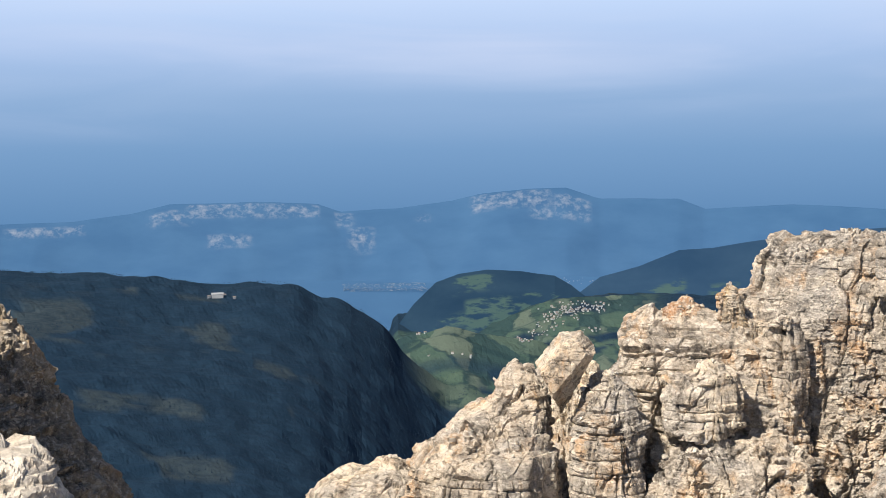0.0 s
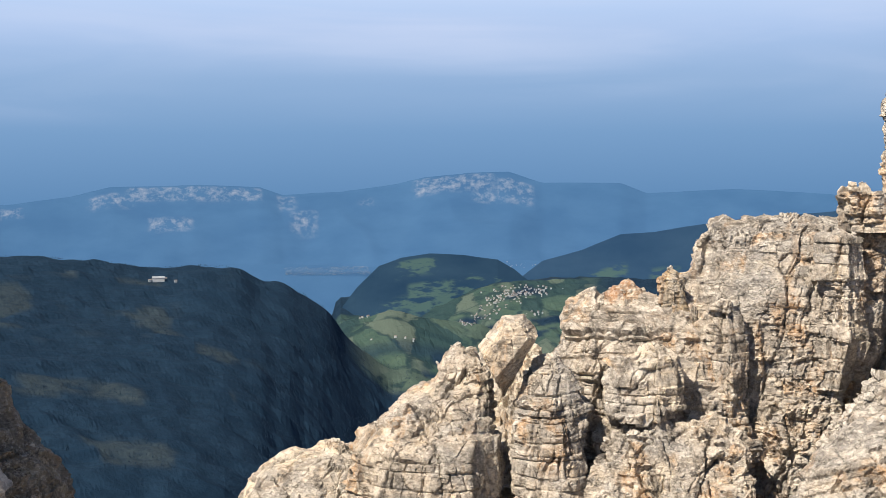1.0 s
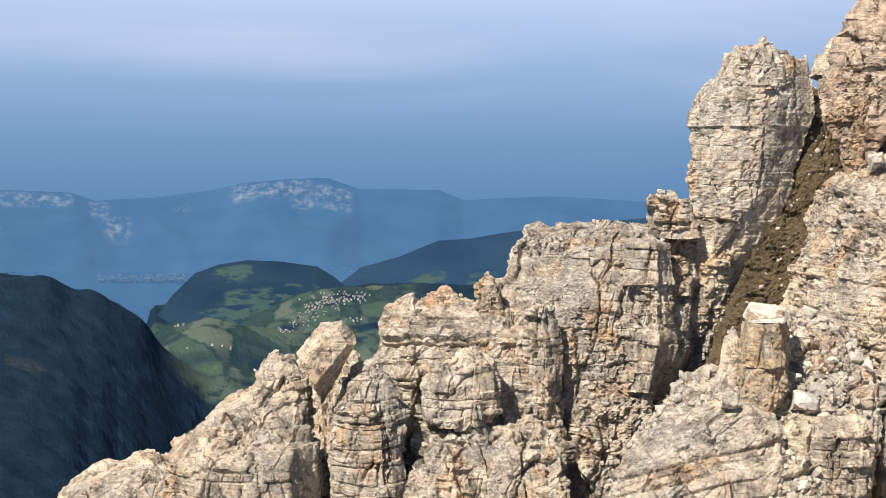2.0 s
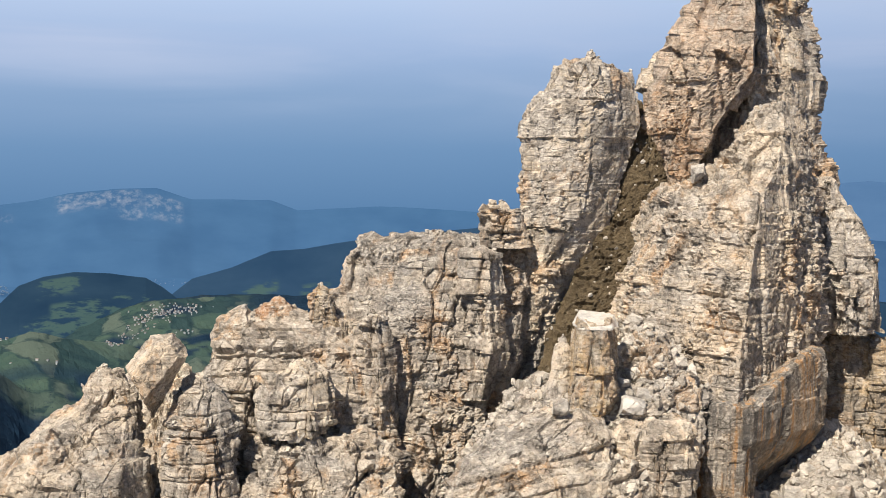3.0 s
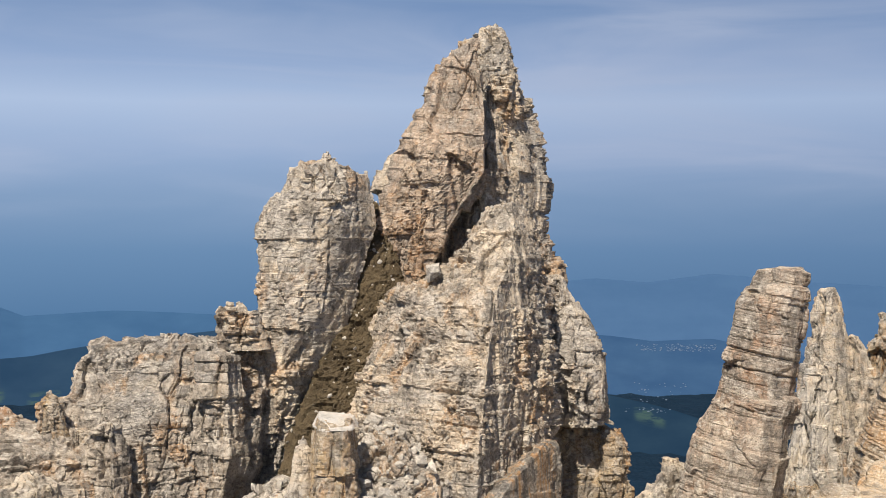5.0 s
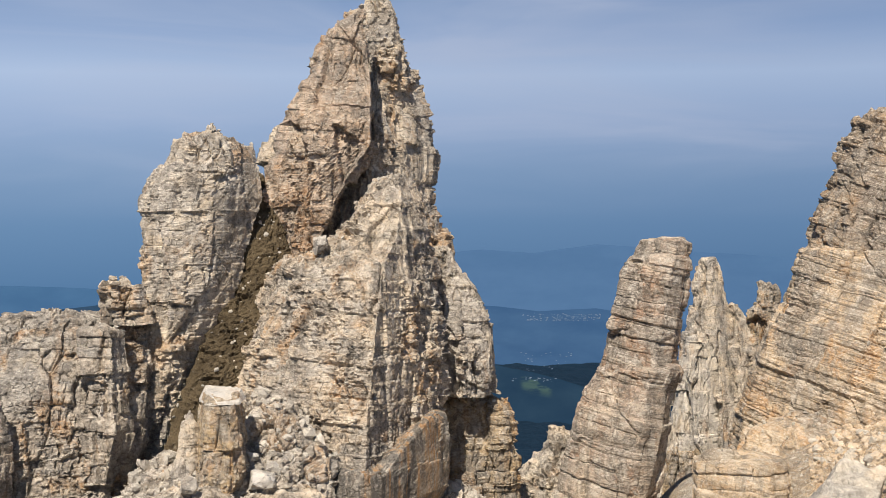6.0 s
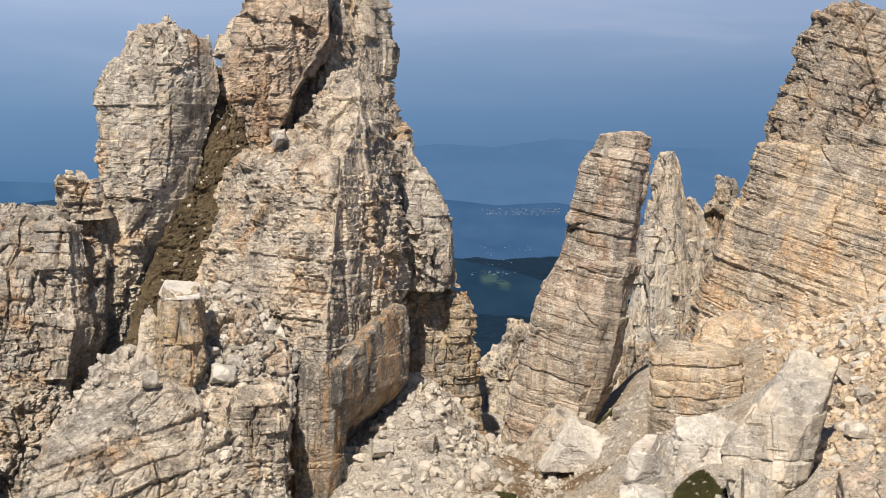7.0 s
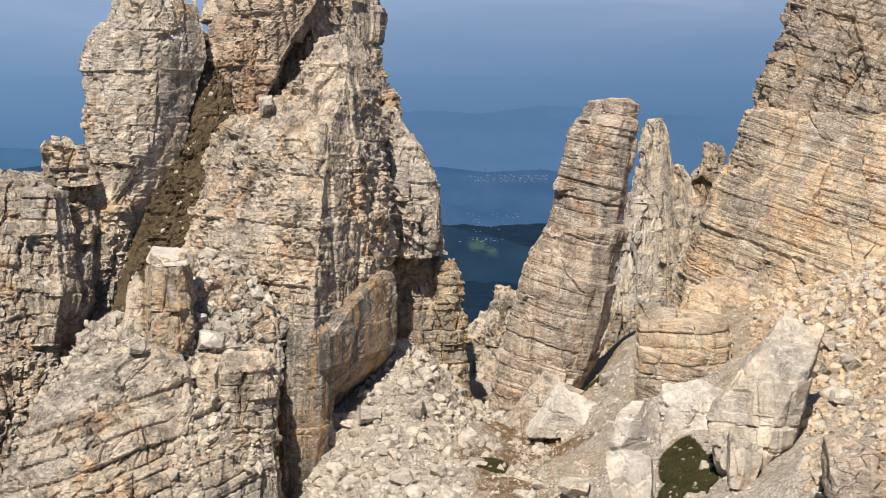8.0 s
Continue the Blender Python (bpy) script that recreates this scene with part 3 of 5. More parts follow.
KNOLLS = [  # humps and hollows of the scree: azimuth, distance, height, width in degrees and in metres
    (30.7, 96, -4.03, 2.4, 13.0),
    (31.8, 106, 1.32, 2.4, 13.0),
    (33.2, 115, 2.53, 2.4, 13.0),
    (34.3, 118, 2.62, 2.4, 13.0),
    (37.6, 138, 6.35, 2.4, 13.0),
    (37.6, 130, -5.77, 2.4, 13.0),
    (35.7, 106, -1.45, 2.4, 13.0),
    (39.6, 106, -2.40, 2.4, 13.0),
    (39.4, 136, -3.10, 2.4, 13.0),
    (41.3, 134, -2.49, 2.4, 13.0),
    (40.6, 88, -0.09, 2.4, 13.0),
    (42.0, 130, 0.29, 2.4, 13.0),
    (43.0, 138, 2.95, 2.4, 13.0),
    (47.6, 130, 3.44, 2.4, 13.0),
    (53.6, 122, -0.10, 2.4, 13.0),
    (53.8, 85, -2.10, 2.4, 13.0),
    (49.0, 75, 0.89, 2.4, 13.0),
    (45.5, 78, 1.86, 2.4, 13.0),
    (45.9, 84, -0.8, 1.6, 5)]


def crest_at(az, c, width):
    """The crest's rise at az, rounded off over so many degrees."""
    out = 0
    for k in (-1.0, -0.6, -0.2, 0.2, 0.6, 1.0):
        out = out + np.interp(az + k * width, c[:, 0], c[:, 1]) / 6
    return out


def ground_z(az, d):
    az, d = np.asarray(az, float), np.asarray(d, float)
    n = near_ground(np.clip(az, 29.0, 58.0), np.clip(d, 60.0, 150.0))
    n = n + (-16.0 - n) * (1 - smooth(az, 25.5, 30.5)) + 0 * d
    knoll = 28.3 - 0.345 * d
    n = knoll + (n - knoll) * smooth(d, 48.0, 78.0)
    edge = 126.0 + 14.0 * smooth(az, 35.0, 37.0) + 6.0 * smooth(az, 40.0, 43.0) + 40.0 * smooth(az, 43.0, 49.0)
    drop = np.maximum(0.0, d - edge)
    n = n - 0.95 * drop
    flat = np.where(d > 400, -330.0 - 0.012 * (d - 400), -330.0)
    xyz = np.stack([d * np.sin(np.radians(az)), d * np.cos(np.radians(az)), 0 * d], -1).reshape(-1, 3)
    relief = (lump(xyz, 420.0, 301, 4)).reshape(az.shape)
    flat = flat + 14.0 * relief * smooth(d, 500, 1200) - 160.0 * smooth(d, 2050, 2300) * (1 - smooth(az, -3.2, -2.0)) * (1 - smooth(d, 3300, 3500))
    for dist, front, back, crest in RIDGES:
        c = np.array(crest)
        c = np.vstack([(c[0, 0] - 6, c[0, 1] - 0.06), c, (c[-1, 0] + 4, c[-1, 1] - 0.05), (c[-1, 0] + 12, c[-1, 1] - 0.12)])
        sharp, soft = crest_at(az, c, 0.35), crest_at(az, c, 3.0)
        gap = d - dist
        top = EYE + dist * (sharp + (soft - sharp) * smooth(np.abs(gap), 0, 500))
        fall = np.where(gap < 0, -gap * front, gap * back)
        r = top - fall + 9.0 * relief * smooth(np.abs(gap), 0, 350)
        h = 18.0
        flat = np.maximum(flat, r) + h * 0.25 * np.maximum(0, 1 - np.abs(flat - r) / h) ** 2 * smooth(np.abs(gap), 20, 200)
    return np.maximum(n, flat)


def place(az, d, up=0.0):
    a = radians(az)
    return Vector((d * math.sin(a), d * math.cos(a), float(ground_z(az, d)) + up))


def land():
    near = np.concatenate([np.geomspace(0.5, 60, 24)[:-1], np.arange(60, 190, 0.55), np.geomspace(190, 4900, 250)])
    az = np.concatenate([np.arange(-180, -26, 5.0), np.arange(-26, 60, 0.2), np.arange(60, 180, 5.0)])
    A, D = np.meshgrid(az, near)
    Z = ground_z(A, D)
    X, Y = D * np.sin(np.radians(A)), D * np.cos(np.radians(A))
    p = np.stack([X, Y, Z], -1).reshape(-1, 3)
    close = (D < 330).ravel()
    q = p[close]
    p[close, 2] += 0.30 * lump(q, 2.2, 5, 3) + 0.5 * lump(q, 7.0, 6, 2)
    woods = ((D > 700).ravel())
    p[woods, 2] += 4.0 * lump(p[woods], 26.0, 7, 2)
    q = grid_quads(len(near), len(az), True)[:, ::-1]
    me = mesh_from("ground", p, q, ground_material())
    a, d = A.ravel(), D.ravel()
    n = lump(p * (1, 1, 0), 130.0, 91, 3)
    rough = 0.35 * lump(p * (1, 1, 0), 40.0, 92, 2)
    green = smooth(a, -3.2, -1.6) * (1 - smooth(a, 7.5, 10.0)) * smooth(d, 2080, 2170) * (1 - smooth(d, 3000, 3200)) * smooth(n + rough, -0.42, -0.30)
    green = np.maximum(green, smooth(a, -2.0, 0.0) * (1 - smooth(a, 8, 10)) * smooth(d, 1860, 1900) * (1 - smooth(d, 2080, 2110)) * smooth(n + rough, 0.0, 0.12))
    green = np.maximum(green, smooth(a, -2.4, -1.7) * (1 - smooth(a, 4.0, 4.8)) * smooth(d + 40 * rough, 2130, 2170) * (1 - smooth(d, 2360, 2420)))
    bare = np.zeros(len(a))
    for ca, cd, wa, wd in CLEARINGS:
        bare = np.maximum(bare, 1 - smooth(np.hypot((a - ca) / wa, (d - cd) / wd) + 0.9 * n + 2.2 * rough, 0.72, 1.0))
    bare = np.maximum(bare, smooth(d, 900, 1000) * (1 - smooth(d, 1950, 2050)) * smooth(lump(p * (1, 1, 0), 75.0, 95, 3), 0.85, 1.0) * 0.3)
    earth = 1 - smooth(np.hypot((a - 38.0) / 2.3, (d - 101.0) / 17.0) + 0.8 * lump(p * (1, 1, 0), 4.0, 96, 3), 0.7, 1.0)
    sand = np.where(d < 330, smooth(a + 2.0 * lump(p * (1, 1, 0), 9.0, 97, 3), 45.0, 49.0) * smooth(d, 84, 96), 0.0)
    sand = np.maximum(sand, 0.9 * (1 - smooth(np.abs(a - 40.5 - 0.08 * (d - 110)) + 0.5 * lump(p * (1, 1, 0), 5.0, 98, 3), 0.5, 1.2)) * (d < 160))
    for name, val in (("meadow", green), ("clearing", bare), ("earth", earth), ("sand", sand)):
        give(me, name, val)
    ob = new("ground", me)
    tagged(ob, "pale limestone scree saddle above dark conifer forest slopes", "ground", kind="structure")


CLEARINGS = [  # azimuth, distance, half widths: clear-cut strips and pastures in the forest
    (-16.24, 1666, 1.08, 117),
    (-12.23, 1288, 2.76, 45),
    (-9.83, 1662, 0.72, 67),
    (-10.77, 1074, 0.96, 24),
    (-6.57, 1326, 0.60, 45),
    (-2.82, 1622, 0.60, 32),
    (-10.27, 1856, 1.08, 22),
    (-13.15, 1876, 0.24, 30),
    (-7.37, 1510, 0.72, 26),
]
land()


def far_range(name, dist, crest, depth, mat, label, seed, cliffs=(), fields=(), deep=520.0):
    """A mountain range: crest as azimuth and rise per metre from the eye; cliffs: from and to azimuth, metres below the crest."""
    c = np.array(sorted(crest))
    az = np.linspace(c[0, 0], c[-1, 0], 420)
    top = EYE + dist * np.interp(az, c[:, 0], c[:, 1])
    drop = np.concatenate([deep * np.linspace(1, 0, 44) ** 2.0, [-60.0, -160.0]])
    A, H = np.meshgrid(az, drop)
    D = dist - depth * H / deep
    Z = np.broadcast_to(top, A.shape) - np.abs(H)
    p = np.stack([D * np.sin(np.radians(A)), D * np.cos(np.radians(A)), Z], -1)
    f = p.reshape(-1, 3)
    n = lump(f * (1, 1, 0.2), 240.0, seed, 5).reshape(A.shape)
    fold = np.abs(lump(f * (1, 1, 0.1), 330.0, seed + 8, 3)).reshape(A.shape)
    p[..., 2] += (10 * n - 40 * fold) * smooth(np.abs(H), 0.0, 120) + 2.0 * n
    me = mesh_from(name, f, grid_quads(len(drop), len(az), False)[:, ::-1], mat, True)
    for attribute, spots in (("cliff", cliffs), ("field", fields)):
        cl = np.zeros(A.shape)
        for a0, a1, h0, h1 in spots:
            cl = np.maximum(cl, smooth(A, a0 - 0.15, a0 + 0.15) * (1 - smooth(A, a1 - 0.15, a1 + 0.15)) * smooth(H, h0 - 4, h0 + 2) * (1 - smooth(H, h1 - 4, h1 + 6)))
        give(me, attribute, cl.ravel())
    return tagged(new(name, me), label, "mountains", kind="structure")


# Range blues: haze put into the colour, with a glow for airlight.
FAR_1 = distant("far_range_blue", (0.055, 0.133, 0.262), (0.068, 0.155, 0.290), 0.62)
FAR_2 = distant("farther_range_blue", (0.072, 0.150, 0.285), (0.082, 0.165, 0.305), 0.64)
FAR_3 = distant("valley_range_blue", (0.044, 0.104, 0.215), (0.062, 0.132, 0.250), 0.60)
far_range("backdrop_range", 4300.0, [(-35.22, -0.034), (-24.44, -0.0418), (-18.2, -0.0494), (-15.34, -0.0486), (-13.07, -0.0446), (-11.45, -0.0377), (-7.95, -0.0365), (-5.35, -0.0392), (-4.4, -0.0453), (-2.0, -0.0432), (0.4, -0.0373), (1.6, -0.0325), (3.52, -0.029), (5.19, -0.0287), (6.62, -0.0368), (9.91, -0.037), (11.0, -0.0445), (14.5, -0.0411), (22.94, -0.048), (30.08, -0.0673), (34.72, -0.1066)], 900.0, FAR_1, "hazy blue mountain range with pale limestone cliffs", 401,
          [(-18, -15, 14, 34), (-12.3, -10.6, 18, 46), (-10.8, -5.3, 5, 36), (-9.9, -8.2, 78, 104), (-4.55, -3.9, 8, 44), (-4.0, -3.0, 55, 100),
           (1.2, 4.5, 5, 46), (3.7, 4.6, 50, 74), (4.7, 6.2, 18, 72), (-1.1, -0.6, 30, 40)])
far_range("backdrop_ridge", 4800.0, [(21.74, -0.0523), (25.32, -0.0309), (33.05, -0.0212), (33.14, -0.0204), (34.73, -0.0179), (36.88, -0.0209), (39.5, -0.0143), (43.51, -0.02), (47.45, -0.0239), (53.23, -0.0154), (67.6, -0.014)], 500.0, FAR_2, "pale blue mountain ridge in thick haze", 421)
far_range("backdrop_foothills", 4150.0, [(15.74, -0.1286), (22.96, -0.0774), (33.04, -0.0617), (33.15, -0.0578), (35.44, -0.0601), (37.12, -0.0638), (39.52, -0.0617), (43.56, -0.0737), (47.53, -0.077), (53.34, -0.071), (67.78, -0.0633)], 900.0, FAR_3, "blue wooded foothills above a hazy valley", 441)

# Wooded hills: haze over the trees put into a blue, glowing colour.
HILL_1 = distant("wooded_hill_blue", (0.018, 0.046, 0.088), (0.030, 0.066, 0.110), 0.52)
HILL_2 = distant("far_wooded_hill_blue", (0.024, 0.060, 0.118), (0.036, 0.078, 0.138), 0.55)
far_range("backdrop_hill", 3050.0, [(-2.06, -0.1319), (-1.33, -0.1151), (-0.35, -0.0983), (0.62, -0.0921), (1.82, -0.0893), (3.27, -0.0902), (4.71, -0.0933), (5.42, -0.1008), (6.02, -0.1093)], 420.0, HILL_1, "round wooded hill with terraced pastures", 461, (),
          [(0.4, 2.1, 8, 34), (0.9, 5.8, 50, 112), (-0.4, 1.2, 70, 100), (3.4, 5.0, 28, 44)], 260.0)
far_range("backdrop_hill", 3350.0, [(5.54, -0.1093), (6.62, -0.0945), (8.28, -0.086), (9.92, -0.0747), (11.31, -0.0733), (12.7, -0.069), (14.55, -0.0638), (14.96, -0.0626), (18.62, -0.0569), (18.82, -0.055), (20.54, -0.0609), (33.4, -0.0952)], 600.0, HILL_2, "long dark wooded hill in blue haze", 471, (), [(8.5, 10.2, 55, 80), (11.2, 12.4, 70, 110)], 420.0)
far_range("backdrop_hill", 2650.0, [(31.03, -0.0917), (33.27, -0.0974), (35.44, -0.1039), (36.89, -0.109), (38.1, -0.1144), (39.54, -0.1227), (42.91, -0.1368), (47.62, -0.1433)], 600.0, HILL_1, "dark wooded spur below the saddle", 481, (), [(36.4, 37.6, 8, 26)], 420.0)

# Valley floor strips, also with haze in their blue colour and glow.
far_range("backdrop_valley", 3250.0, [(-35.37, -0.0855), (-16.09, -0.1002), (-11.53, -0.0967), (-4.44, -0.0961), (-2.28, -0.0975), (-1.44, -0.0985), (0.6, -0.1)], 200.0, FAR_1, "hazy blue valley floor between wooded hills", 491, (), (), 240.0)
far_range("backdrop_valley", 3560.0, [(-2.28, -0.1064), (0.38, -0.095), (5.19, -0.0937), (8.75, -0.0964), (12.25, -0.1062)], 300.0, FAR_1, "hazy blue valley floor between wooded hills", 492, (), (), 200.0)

# ---- the rocks ----
SPEC = {}
SPEC["ridge_core"] = (6.95, 117, 0.5, 0.3, "flat", [(10.65, -4.6, -0.66), (8.14, -7.56, 5.29), (2.58, -12.5, 17.36), (-2.48, -15.0, 17.94), (-13.75, -17.58, 18.08)])
SPEC["ridge_end"] = (19.78, 112, 0.8, 0.05, "flat", [(25.76, -0.63, 0.51), (25.3, -1.77, 1.52), (24.0, -1.88, 1.77), (22.15, -1.85, 2.26)])
SPEC["ridge_step"] = (12.12, 109.5, 0.9, 0.05, "flat", [(18.9, -0.82, 0.56), (18.44, -1.14, 1.03), (15.65, -1.16, 1.28), (11.92, -1.0, 1.32)])
SPEC["ridge_toe"] = (-3.41, 104, 0.9, 0.25, "flat", [(5.74, 0.83, 3.11), (4.62, -2.86, 4.29), (3.62, -4.11, 4.92), (2.58, -5.16, 5.34), (-0.8, -7.47, 5.96), (-7.8, -10.84, 6.76)])
SPEC["ridge_split"] = (2.15, 103, 1.15, 0.2, "flat", [(13.46, 0.78, 2.24), (12.8, 0.44, 3.23), (10.82, -0.22, 4.14), (9.44, -2.58, 4.31), (7.57, -4.93, 4.48), (6.05, -6.77, 4.56), (3.85, -6.88, 4.64), (1.64, -7.33, 4.73), (-8.16, -9.14, 4.79)])
SPEC["ridge_cap"] = (10.19, 110.3, 0.8, 0.1, "flat", [(17.91, -0.54, 0.75), (17.39, -1.1, 1.14), (16.74, -1.65, 1.52), (15.53, -1.98, 1.79), (13.2, -1.9, 1.8)])
SPEC["ridge_pillar"] = (7.0, 101, 1.25, 0.12, "flat", [(13.12, -1.25, 0.9), (12.25, -1.77, 1.55), (9.63, -2.42, 2.47), (6.11, -2.68, 2.74), (1.69, -2.73, 3.1), (-8.14, -3.44, 3.57)])
SPEC["ridge_dome"] = (10.75, 108, 0.55, 0.35, "flat", [(16.87, -4.82, 1.43), (15.82, -5.96, 4.08), (13.99, -7.1, 7.97), (12.15, -7.78, 8.68), (7.51, -7.78, 8.96), (0.03, -8.24, 9.29), (-10.39, -8.71, 9.88)])
SPEC["ridge_bulge"] = (10.92, 102.3, 0.7, 0.25, "round", [(13.88, -1.18, 1.85), (13.09, -2.69, 2.81), (11.33, -3.42, 3.0), (9.36, -3.11, 2.76), (8.48, -2.45, 2.33)])
SPEC["ridge_base"] = (11.8, 101, 0.6, 0.45, "flat", [(9.19, -3.55, 1.17), (8.11, -5.05, 4.61), (6.38, -5.47, 6.55), (2.88, -5.68, 6.81), (-7.75, -6.52, 6.95)])
SPEC["ridge_wall"] = (16.21, 112, 0.42, 0.22, "flat", [(23.1, -2.54, 7.18), (22.3, -5.11, 8.34), (21.12, -6.65, 9.05), (18.77, -7.05, 9.56), (18.28, -8.85, 9.34), (15.91, -9.21, 9.16), (12.59, -9.28, 8.76), (8.75, -9.25, 6.76), (5.86, -8.75, 5.88), (-0.92, -8.22, 4.12), (-11.71, -8.14, 3.35)])
SPEC["ridge_buttress"] = (14.33, 106.5, 0.8, 0.1, "arete", [(16.77, -1.52, 1.16), (14.28, -1.95, 1.77), (10.2, -1.68, 1.92), (7.0, -1.2, 1.5)])
SPEC["ridge_column"] = (18.88, 109, 0.8, 0.1, "arete", [(22.32, -2.11, 2.14), (17.77, -1.8, 2.01), (14.11, -1.98, 2.3), (9.95, -1.59, 1.02)])
SPEC["gully_foot"] = (16.68, 106, 0.6, 0.5, "round", [(9.97, -2.44, 5.08), (7.23, -2.41, 3.37), (1.73, -2.34, 1.24), (-9.39, -3.11, 0.51)])
SPEC["second_peak"] = (22.03, 115, 0.8, 0.08, "aretel", [(37.55, 0.07, 5.56), (36.93, -0.69, 6.29), (35.72, -1.12, 6.63), (34.03, -2.46, 6.64), (32.35, -3.35, 6.6), (29.84, -3.49, 5.98), (26.08, -3.66, 5.03), (22.61, -3.94, 3.7), (18.86, -4.06, 2.27), (15.39, -4.04, 0.56), (11.64, -4.27, -0.87), (6.83, -4.49, -2.82), (-5.2, -5.88, -3.72)])
SPEC["peak_upper"] = (29.63, 126, 0.7, 0.06, "arete", [(51.26, 0.63, 2.88), (50.26, -1.05, 3.1), (48.95, -2.72, 3.37), (47.64, -3.4, 3.63), (46.33, -4.03, 4.32), (43.17, -4.85, 5.28), (40.54, -6.11, 6.08), (39.49, -7.85, 6.4), (37.91, -8.37, 6.78), (34.22, -9.36, 6.96), (30.01, -9.13, 7.71), (26.85, -8.31, 8.51), (20.52, -9.08, 8.81), (4.66, -9.53, 8.91)])
SPEC["peak_buttress"] = (29.49, 113, 1.1, 0.12, "arete", [(34.27, 1.07, 4.59), (31.91, -0.34, 5.78), (29.07, -2.68, 6.5), (26.94, -6.46, 6.98), (25.28, -7.5, 7.32), (21.49, -9.2, 7.62), (18.64, -10.23, 7.73), (15.79, -11.18, 7.66), (10.33, -11.63, 7.41), (8.19, -11.14, 6.86)])
SPEC["second_top"] = (23.18, 114.2, 0.8, 0.05, "flat", [(38.45, -0.13, 0.73), (37.5, -1.65, 1.45), (36.39, -2.36, 2.18), (34.25, -2.59, 2.42)])
SPEC["gully"] = (23.75, 113.4, 0.5, 0.44, "round", [(34.62, 2.56, 3.84), (31.86, 1.14, 4.48), (29.87, 0.83, 5.1), (26.16, 0.22, 5.84), (22.73, -0.89, 5.38), (19.02, -2.21, 3.26), (15.58, -3.71, 1.37), (11.88, -5.03, -0.75), (7.12, -6.42, -2.15), (-4.79, -10.16, -2.58)])
SPEC["peak_tip"] = (30.52, 125.5, 0.8, 0.03, "flat", [(51.12, -1.32, 0.92), (49.92, -1.58, 1.14), (47.82, -1.67, 1.46), (45.73, -1.4, 1.58), (41.55, -0.85, 1.24), (36.31, -0.56, 1.01)])
SPEC["peak_slab"] = (28.0, 119.5, 0.55, 0.03, "slab", [(49.18, 2.96, 3.95), (47.89, 1.42, 3.51), (45.49, -0.22, 4.07), (42.5, -1.0, 4.49), (39.75, -2.49, 4.6), (39.0, -3.89, 4.61), (37.0, -4.58, 4.52), (34.49, -5.37, 3.14), (31.98, -5.66, 1.36), (28.98, -5.24, -0.23), (26.97, -4.48, -0.62), (23.97, -4.46, -0.7)])
SPEC["shoulder"] = (33.63, 121, 0.9, 0.05, "round", [(28.04, -1.79, -0.24), (26.03, -2.02, 0.47), (24.77, -2.27, 1.87), (23.02, -2.51, 2.87), (20.01, -2.49, 3.68), (16.49, -2.72, 4.0), (14.87, -2.71, 3.62)])
SPEC["shoulder_base"] = (34.09, 122.5, 0.45, 0.0, "flat", [(14.67, -3.72, 1.83), (13.53, -3.72, 3.83), (10.73, -3.95, 4.25), (7.16, -4.19, 4.52), (2.57, -4.41, 4.9), (-7.13, -4.86, 5.22)])
SPEC["lower_wall"] = (30.79, 110, 3.0, 0.03, "ramp", [(14.56, 2.5, 4.64), (12.51, -0.39, 4.77), (11.1, -1.8, 4.86), (8.73, -1.92, 4.75), (7.31, -2.03, 3.95), (4.28, -2.25, 1.11), (2.57, -2.46, 0.16), (-1.27, -2.89, -1.1), (-5.15, -3.18, -2.0), (-17.48, -4.06, -2.87)])
SPEC["wall_pier"] = (28.97, 103, 1.2, 0.02, "flat", [(11.75, -1.71, 2.8), (8.83, -1.93, 2.94), (6.16, -2.06, 2.82), (3.47, -2.1, 2.58), (0.77, -2.14, 2.06), (-1.94, -2.19, 1.24), (-14.38, -2.75, 0.37)])
SPEC["pillar_back"] = (25.77, 101.5, 0.6, 0.25, "flat", [(17.0, -1.75, -0.09), (15.79, -2.2, 1.77), (14.06, -2.65, 3.43), (11.9, -3.12, 4.24), (9.31, -3.81, 4.41), (6.7, -4.29, 4.37)])
SPEC["pillar_side"] = (22.28, 98.5, 0.9, 0.15, "flat", [(16.45, -0.16, 0.47), (15.76, -0.46, 0.69), (12.67, -0.98, 0.85), (10.19, -1.29, 0.9)])
SPEC["rubble_apron"] = (23.35, 100, 0.9, 0.6, "round", [(13.1, -3.88, 8.01), (11.43, -5.53, 8.41), (9.76, -7.17, 8.38), (7.25, -8.84, 8.13), (2.99, -9.78, 7.84), (-5.63, -11.28, 7.27)])
SPEC["front_slab"] = (21.04, 92.5, 0.5, 0.5, "flat", [(11.32, 0.98, 5.31), (9.83, -2.58, 5.85), (7.93, -4.83, 6.0), (6.02, -6.17, 5.37), (4.09, -6.71, 4.75), (1.34, -7.07, 4.3), (-6.64, -7.92, 3.71)])
SPEC["front_wall"] = (25.97, 96.5, 0.9, 0.1, "flat", [(10.34, -3.96, 3.25), (8.24, -3.29, 3.62), (5.32, -3.28, 3.78), (1.53, -3.37, 3.93), (-2.7, -3.88, 4.07), (-11.31, -4.49, 3.94)])
SPEC["tower_cap"] = (42.38, 130, 0.9, 0.0, "layer", [(28.47, -2.14, 2.34), (27.67, -2.45, 2.46), (26.76, -2.66, 2.37)])
SPEC["tower_shaft"] = (41.66, 130, 0.85, 0.0, "layer", [(26.97, -1.46, 3.94), (25.52, -2.3, 3.91), (22.01, -3.13, 3.54), (19.83, -3.76, 3.36), (16.55, -4.82, 2.98), (15.45, -5.14, 2.78)])
